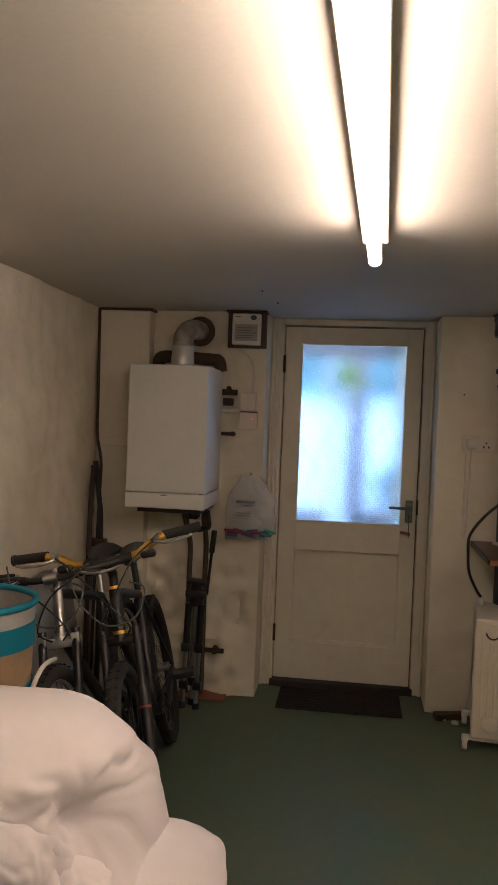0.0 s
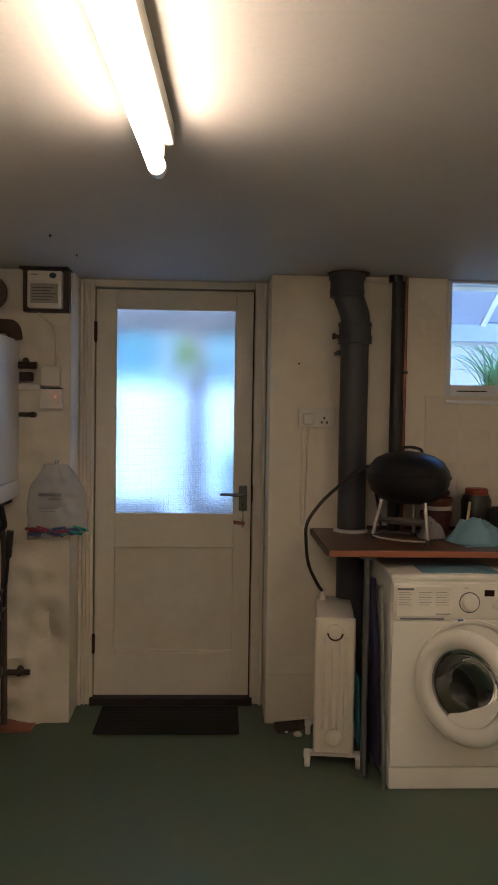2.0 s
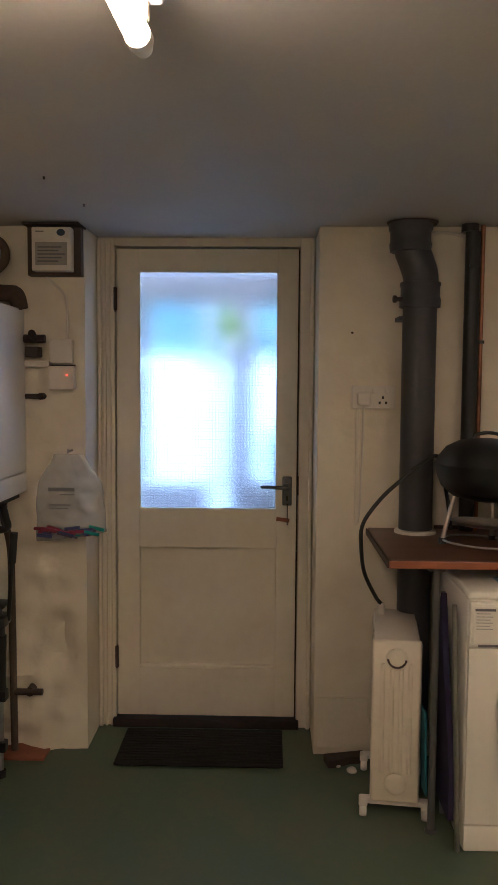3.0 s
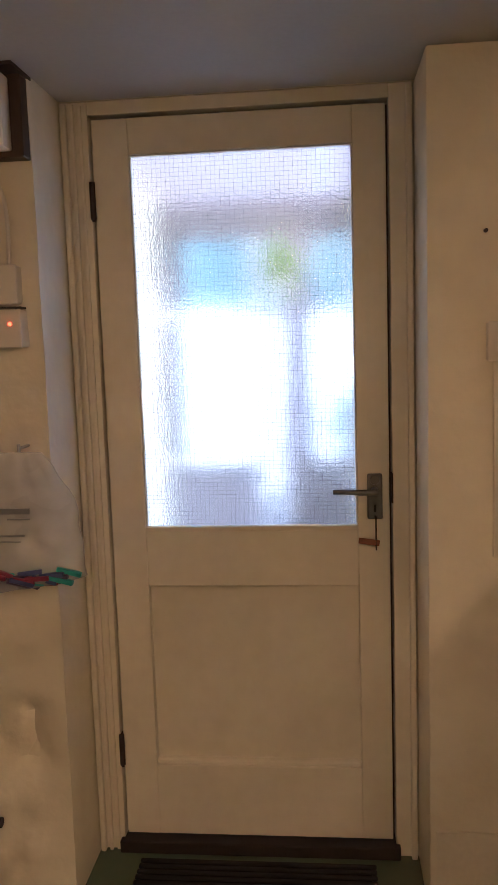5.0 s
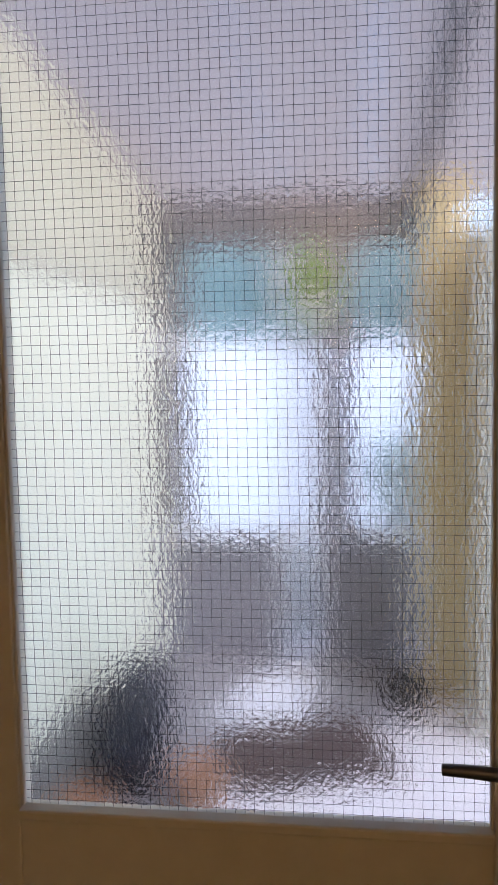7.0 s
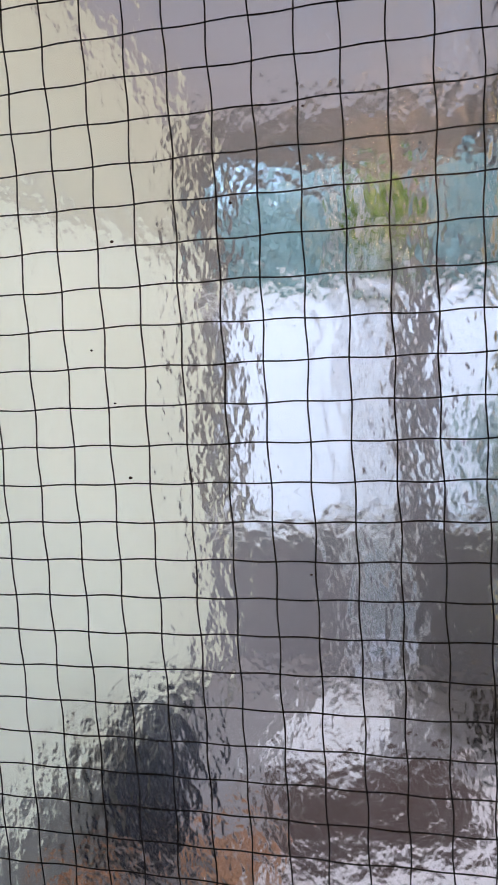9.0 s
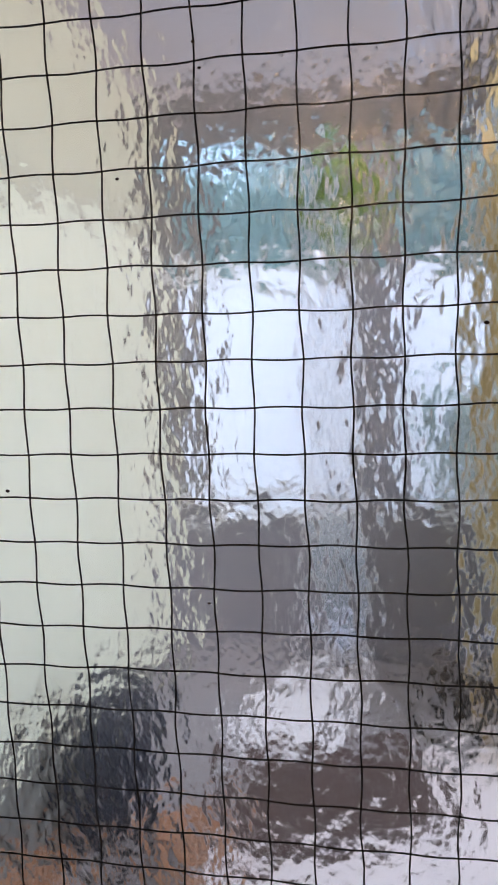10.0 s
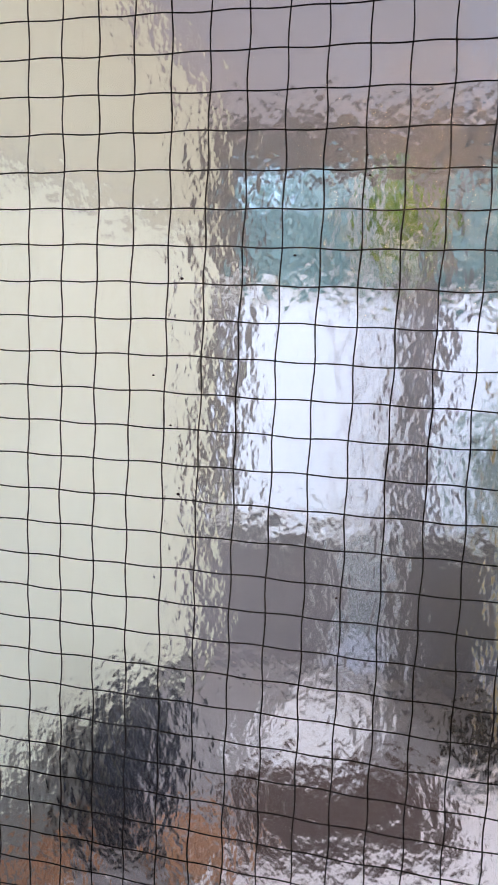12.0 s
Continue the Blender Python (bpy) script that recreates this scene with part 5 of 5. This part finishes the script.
    part("saddle", sheet(lambda u, v: Vector(((u - 0.5) * (0.045 + 0.12 * v ** 1.7), 0.17 + 0.27 * v, 0.925 + 0.018 * v * v - 0.14 * (u - 0.5) ** 2)), 8, 12, 0.028), M_BLACK, b, smooth=True)
    part("chainring", lathe([(0.06, 0), (0.09, 0.001), (0.09, 0.004), (0.06, 0.004)], 36, Matrix.Translation((0.05, 0.11, 0.29)) @ Matrix.Rotation(radians(90), 4, "Y"), closed=True), M_BLACK, b)
    for s, a in ((1, 0.5), (-1, 0.5 + math.pi)):
        e = (s * 0.075, 0.11 + 0.17 * math.cos(a), 0.29 + 0.17 * math.sin(a))
        crank = part("crank", rod((s * 0.06, 0.11, 0.29), e, 0.011), M_BLACK, b, smooth=True)
        part("pedal", box(e[0] + s * 0.01 - 0.0, e[0] + s * 0.1, e[1] - 0.04, e[1] + 0.04, e[2] - 0.012, e[2] + 0.012, 0.004), M_BLACK, crank)
    if silver:
        part("mudguard", pipe([(0, -0.51 + 0.352 * math.cos(a), 0.335 + 0.352 * math.sin(a)) for a in (1.3, 1.6, 1.9, 2.2, 2.5, 2.8)], 0.008, seg=8), M_SOCKET, b, "pale front mudguard", smooth=True)
    return b


bicycle("black mountain bicycle with gold handlebar risers, leaning", (-0.665, -1.4, 0), (0, -12.5, 9), M_BPAINT, M_GOLD, M_BPAINT)
bicycle("dark bicycle with silver fork and pale mudguard, leaning", (-0.83, -1.5, 0), (0, -12, 4), M_BPAINT, M_BLACK, M_MUD, True)


def cover():
    tagged(part("grey_cover", sheet(lambda u, v: Vector((-1.30 + 0.2 * (1 - v) ** 1.3 + lump((u * 4, v * 3, 2), 1, 0.025) - 0.03, -1.75 + 0.95 * u + 0.05 * v, 0.0 + (0.62 + 0.16 * math.sin(u * 2.6)) * v)), 26, 18, 0.01), M_TARP, smooth=True), "grey cloth cover draped against the side wall", "cover")


cover()


def laundry_bag():
    b = thing("laundry_bag", "tall printed bag with turquoise bands", "bag", at=(-1.15, -2.14, 0))

    def ring(z0, z1, r0, r1, t=0.006):
        return lathe([(r0, z0), (r1, z1), (r1 - t, z1), (r0 - t, z0)], 40, closed=True)

    part("body", join(ring(0.012, 0.60, 0.17, 0.195), lathe([(0, 0), (0.17, 0), (0.17, 0.014), (0, 0.014)], 40)), M_JUTE, b, "tan printed fabric", smooth=True)
    part("lower_band", ring(0.585, 0.64, 0.2, 0.203), M_TEAL, b, smooth=True)
    part("middle", ring(0.63, 0.77, 0.197, 0.203), M_JUTE, b, smooth=True)
    part("upper_band", ring(0.76, 0.835, 0.206, 0.209), M_TEAL, b, smooth=True)
    part("collar", ring(0.825, 0.89, 0.203, 0.208), M_TARP, b, smooth=True)
    part("rim", torus(0.207, 0.011, 44, 10, Matrix.Translation((0, 0, 0.895))), M_TEAL, b, smooth=True)


laundry_bag()


# ---- duvet on a table, beside the walker ----
def side_table():
    t = thing("side_table", "low table with a dark thin top", "table")
    part("tabletop", box(-1.3, -0.27, -3.2, -2.36, 0.25, 0.281, 0.004), M_DARKWOOD, t)
    for x in (-1.25, -0.32):
        for y in (-3.15, -2.41):
            part("leg", box(x - 0.025, x + 0.025, y - 0.025, y + 0.025, 0, 0.25, 0.003), M_DARKWOOD, t)


side_table()


def duvet():
    def blob(cx, cy, cz, rx, ry, rz, seed, puckers, floor, spread=0.0, lean=0.0):
        bm = bmesh.new()
        bmesh.ops.create_icosphere(bm, subdivisions=6, radius=1)
        for v in bm.verts:
            n = v.co.normalized()
            k = 1 + 0.08 * noise.noise(n * 1.6 + Vector((seed, 0, 0))) + 0.035 * noise.noise(n * 3.4 + Vector((0, seed, 0)))
            for c, w, deep, folds in puckers:
                c = Vector(c).normalized()
                side = c.orthogonal().normalized()
                d = n - c
                r = d.length
                th = math.atan2(d.dot(c.cross(side)), d.dot(side)) + 0.5 * noise.noise(n * 3 + Vector((seed, 2, 1)))
                k -= deep * math.exp(-(r / w) ** 2)
                swirl = folds * 0.5 * th + 1.6 * noise.noise(n * 2.2 + Vector((1, seed, 0)))
                f = 0.35 * math.sin(2 * swirl + 1.3) - 1.5 * (1 - abs(math.sin(swirl))) ** 2
                k += 0.06 * min(1.0, r / (0.9 * w)) * f * math.exp(-((r - w * 1.3) / (w * 1.2)) ** 2)
            k += 0.012 * (0.5 - abs(noise.noise(Vector((n.x * 7 + n.z * 5, n.y * 6, n.z * 3)) + Vector((seed, 1, 2))))) + 0.006 * noise.noise(Vector((n.x * 17 + n.z * 9, n.y * 13, n.z * 8)) + Vector((seed, 4, 2)))
            s = [math.copysign(abs(c) ** (0.72 if spread else 0.92), c) for c in n]
            wide = 1 + spread * max(0.0, -s[2] * 0.5 + 0.5)
            v.co = Vector((cx + rx * s[0] * k * wide + lean * max(0.0, s[2]), cy + ry * s[1] * k * wide, max(floor + 0.004 * noise.noise(n * 5), cz + rz * s[2] * k)))
        for _ in range(2):
            bmesh.ops.smooth_vert(bm, verts=bm.verts, factor=0.5, use_axis_x=True, use_axis_y=True, use_axis_z=True)
        return bm

    ob = join(
        blob(-0.71, -3.0, 0.69, 0.33, 0.215, 0.222, 3.1, (((0.84, -0.49, 0.24), 0.3, 0.27, 10), ((0.45, -0.85, 0.2), 0.24, 0.08, 7)), 0.527, 0.4, 0.03),
        blob(-0.335, -2.98, 0.575, 0.155, 0.17, 0.088, 7.7, (((-0.3, -0.8, 0.5), 0.22, 0.15, 6),), 0.527),
        blob(-0.5, -3.12, 0.6, 0.17, 0.14, 0.1, 5.2, (((0.3, -0.7, 0.5), 0.3, 0.14, 10), ((0.8, -0.3, 0.4), 0.28, 0.1, 9)), 0.527),
        blob(-0.585, -3.15, 0.665, 0.15, 0.12, 0.125, 9.4, (((0.75, -0.6, -0.2), 0.32, 0.14, 9),), 0.527),
    )
    moved(ob, Matrix.Translation((-0.168, 0.382, -0.243)) @ Matrix.Translation((-0.635, -3.0, 0.527)) @ Matrix.Scale(1.25, 4) @ Matrix.Translation((0.635, 3.0, -0.527)))
    ob = part("duvet", ob, M_DUVET, smooth=True)
    ob.data.set_sharp_from_angle(angle=math.pi)
    tagged(ob, "bundled white cotton duvet on a low table", "duvet")


duvet()


# ---- porch things ----
def porch_things():
    tagged(part("brown_mat", moved(box(-0.33, 0.31, -0.26, 0.26, 0.005, 0.014, 0.004), Matrix.Translation((-0.06, 2.1, 0)) @ Matrix.Rotation(radians(20), 4, "Z")), mat("brown_coir", (0.085, 0.055, 0.05), (0.06, 0.04, 0.035), rough=0.9, grain=80)), "dark brown mat on the porch floor", "mat")
    # dark board added in the shape of the shadow at the wall foot
    bm = bmesh.new()
    side = [[bm.verts.new((x, y, z)) for y, z in ((0.8, 0.006), (3.05, 0.006), (3.05, 0.04), (2.3, 0.25), (1.75, 0.34), (0.8, 0.35))] for x in (-0.855, -0.82)]
    bm.faces.new(side[0])
    bm.faces.new(side[1][::-1])
    for k in range(6):
        bm.faces.new((side[0][k], side[0][(k + 1) % 6], side[1][(k + 1) % 6], side[1][k]))
    tagged(part("wall_shadow_board", bm, mat("wall_shadow_tone", (0.24, 0.23, 0.21), (0.16, 0.16, 0.15), rough=0.6, grain=20, stretch=(1, 0.2, 1))), "dark tapering board in place of shadow along the porch wall", "board")
    # white crumpled sheet added for the bright reflected patch on the floor
    tagged(part("bright_patch_sheet", sheet(lambda u, v: Vector((-0.47 + 0.36 * u + 0.1 * v, 2.26 + 0.16 * u + 0.52 * v + 0.05 * math.sin(5 * u), 0.017 + 0.05 * abs(noise.noise((u * 5, v * 5, 2))) + 0.02 * abs(noise.noise((u * 13, v * 13, 5))))), 40, 36, 0.002), mat("bright_patch_white", (0.8, 0.8, 0.84), (0.72, 0.72, 0.77), rough=0.2, bump=0.2), smooth=True), "crumpled white sheet for the bright reflection on the porch floor", "plastic sheet")
    random.seed(9)
    bm = bmesh.new()
    bmesh.ops.create_icosphere(bm, subdivisions=4, radius=1)
    for v in bm.verts:
        k = 1 + 0.25 * noise.noise(v.co * 1.7) + 0.08 * noise.noise(v.co * 5)
        v.co = Vector((-0.645 + 0.115 * v.co.x * k, 1.85 + 0.2 * v.co.y * k, max(0.002, 0.2 + 0.27 * v.co.z * k)))
    tagged(part("black_sack", bm, mat("blue_black_sack", (0.016, 0.018, 0.028), (0.03, 0.033, 0.045), rough=0.35, grain=20, bump=0.4, depth=0.01), smooth=True), "full black sack against the porch wall", "sack")
    p = thing("terracotta_pot", "terracotta pot on the porch floor", "plant pot", at=(-0.4, 1.66, 0.0045))
    part("pot_body", lathe([(0, 0), (0.06, 0), (0.085, 0.12), (0.095, 0.12), (0.095, 0.15), (0.085, 0.15), (0.06, 0.03), (0, 0.03)], 28), mat("bright_terracotta", (0.5, 0.28, 0.17), (0.42, 0.22, 0.13), rough=0.7), p, smooth=True)
    copy_thing(p, pose(-0.72, 1.42, 0.008))
    q = thing("planter", "empty dark planter by the timber pier", "planter", at=(0.34, 2.6, 0.004))
    part("tub", lathe([(0, 0), (0.07, 0), (0.09, 0.14), (0.083, 0.14), (0.07, 0.03), (0, 0.03)], 24), M_BLACK, q, smooth=True)
    part("soil", lathe([(0, 0.12), (0.078, 0.12), (0.078, 0.11), (0, 0.11)], 24), M_DARKWOOD, q)
    h = thing("hanging_plant", "lime green trailing plant in the porch window", "plant", at=(-0.06, 2.98, 1.72))
    part("pot_body", lathe([(0, 0), (0.05, 0), (0.065, 0.1), (0.055, 0.1), (0.045, 0.02), (0, 0.02)], 24), M_UPVC, h, smooth=True)
    part("leaves", leaf_ball(0.085, 320, 0.17, 0.055), M_LIME, h)
    shrub = thing("garden_shrub", "pale green shrub outside the porch window", "shrub", at=(0.42, 4.1, -0.05))
    part("stem", join(*[pipe([(0, 0, 0), (0.05 * math.cos(a), 0.05 * math.sin(a), 0.5), (0.14 * math.cos(a), 0.14 * math.sin(a), 0.95)], (0.012, 0.005)) for a in (0.3, 1.6, 2.9, 4.4, 5.5)]), M_DARKWOOD, shrub)
    part("crown", leaf_ball(0.19, 300, 0.9, 0.09), mat("shrub_leaf", (0.36, 0.44, 0.39), (0.44, 0.52, 0.47), rough=0.6, bump=0), shrub)
    part("hanger", rod((0, 0, 0.1), (0, 0, 0.7), 0.003), M_BLACK, h)


def leaf_ball(r, n, z, size):
    bm = bmesh.new()
    for _ in range(n):
        p = Vector((random.gauss(0, 0.5), random.gauss(0, 0.4), random.gauss(0, 0.8))) * r + Vector((0, 0, z))
        d = Vector((random.gauss(0, 1), random.gauss(0, 1), random.gauss(0, 1) - 0.3)).normalized() * size
        s = d.orthogonal() * 0.3
        bm.faces.new([bm.verts.new(c) for c in (p, p + d * 0.5 + s, p + d, p + d * 0.5 - s)])
    return bm


porch_things()
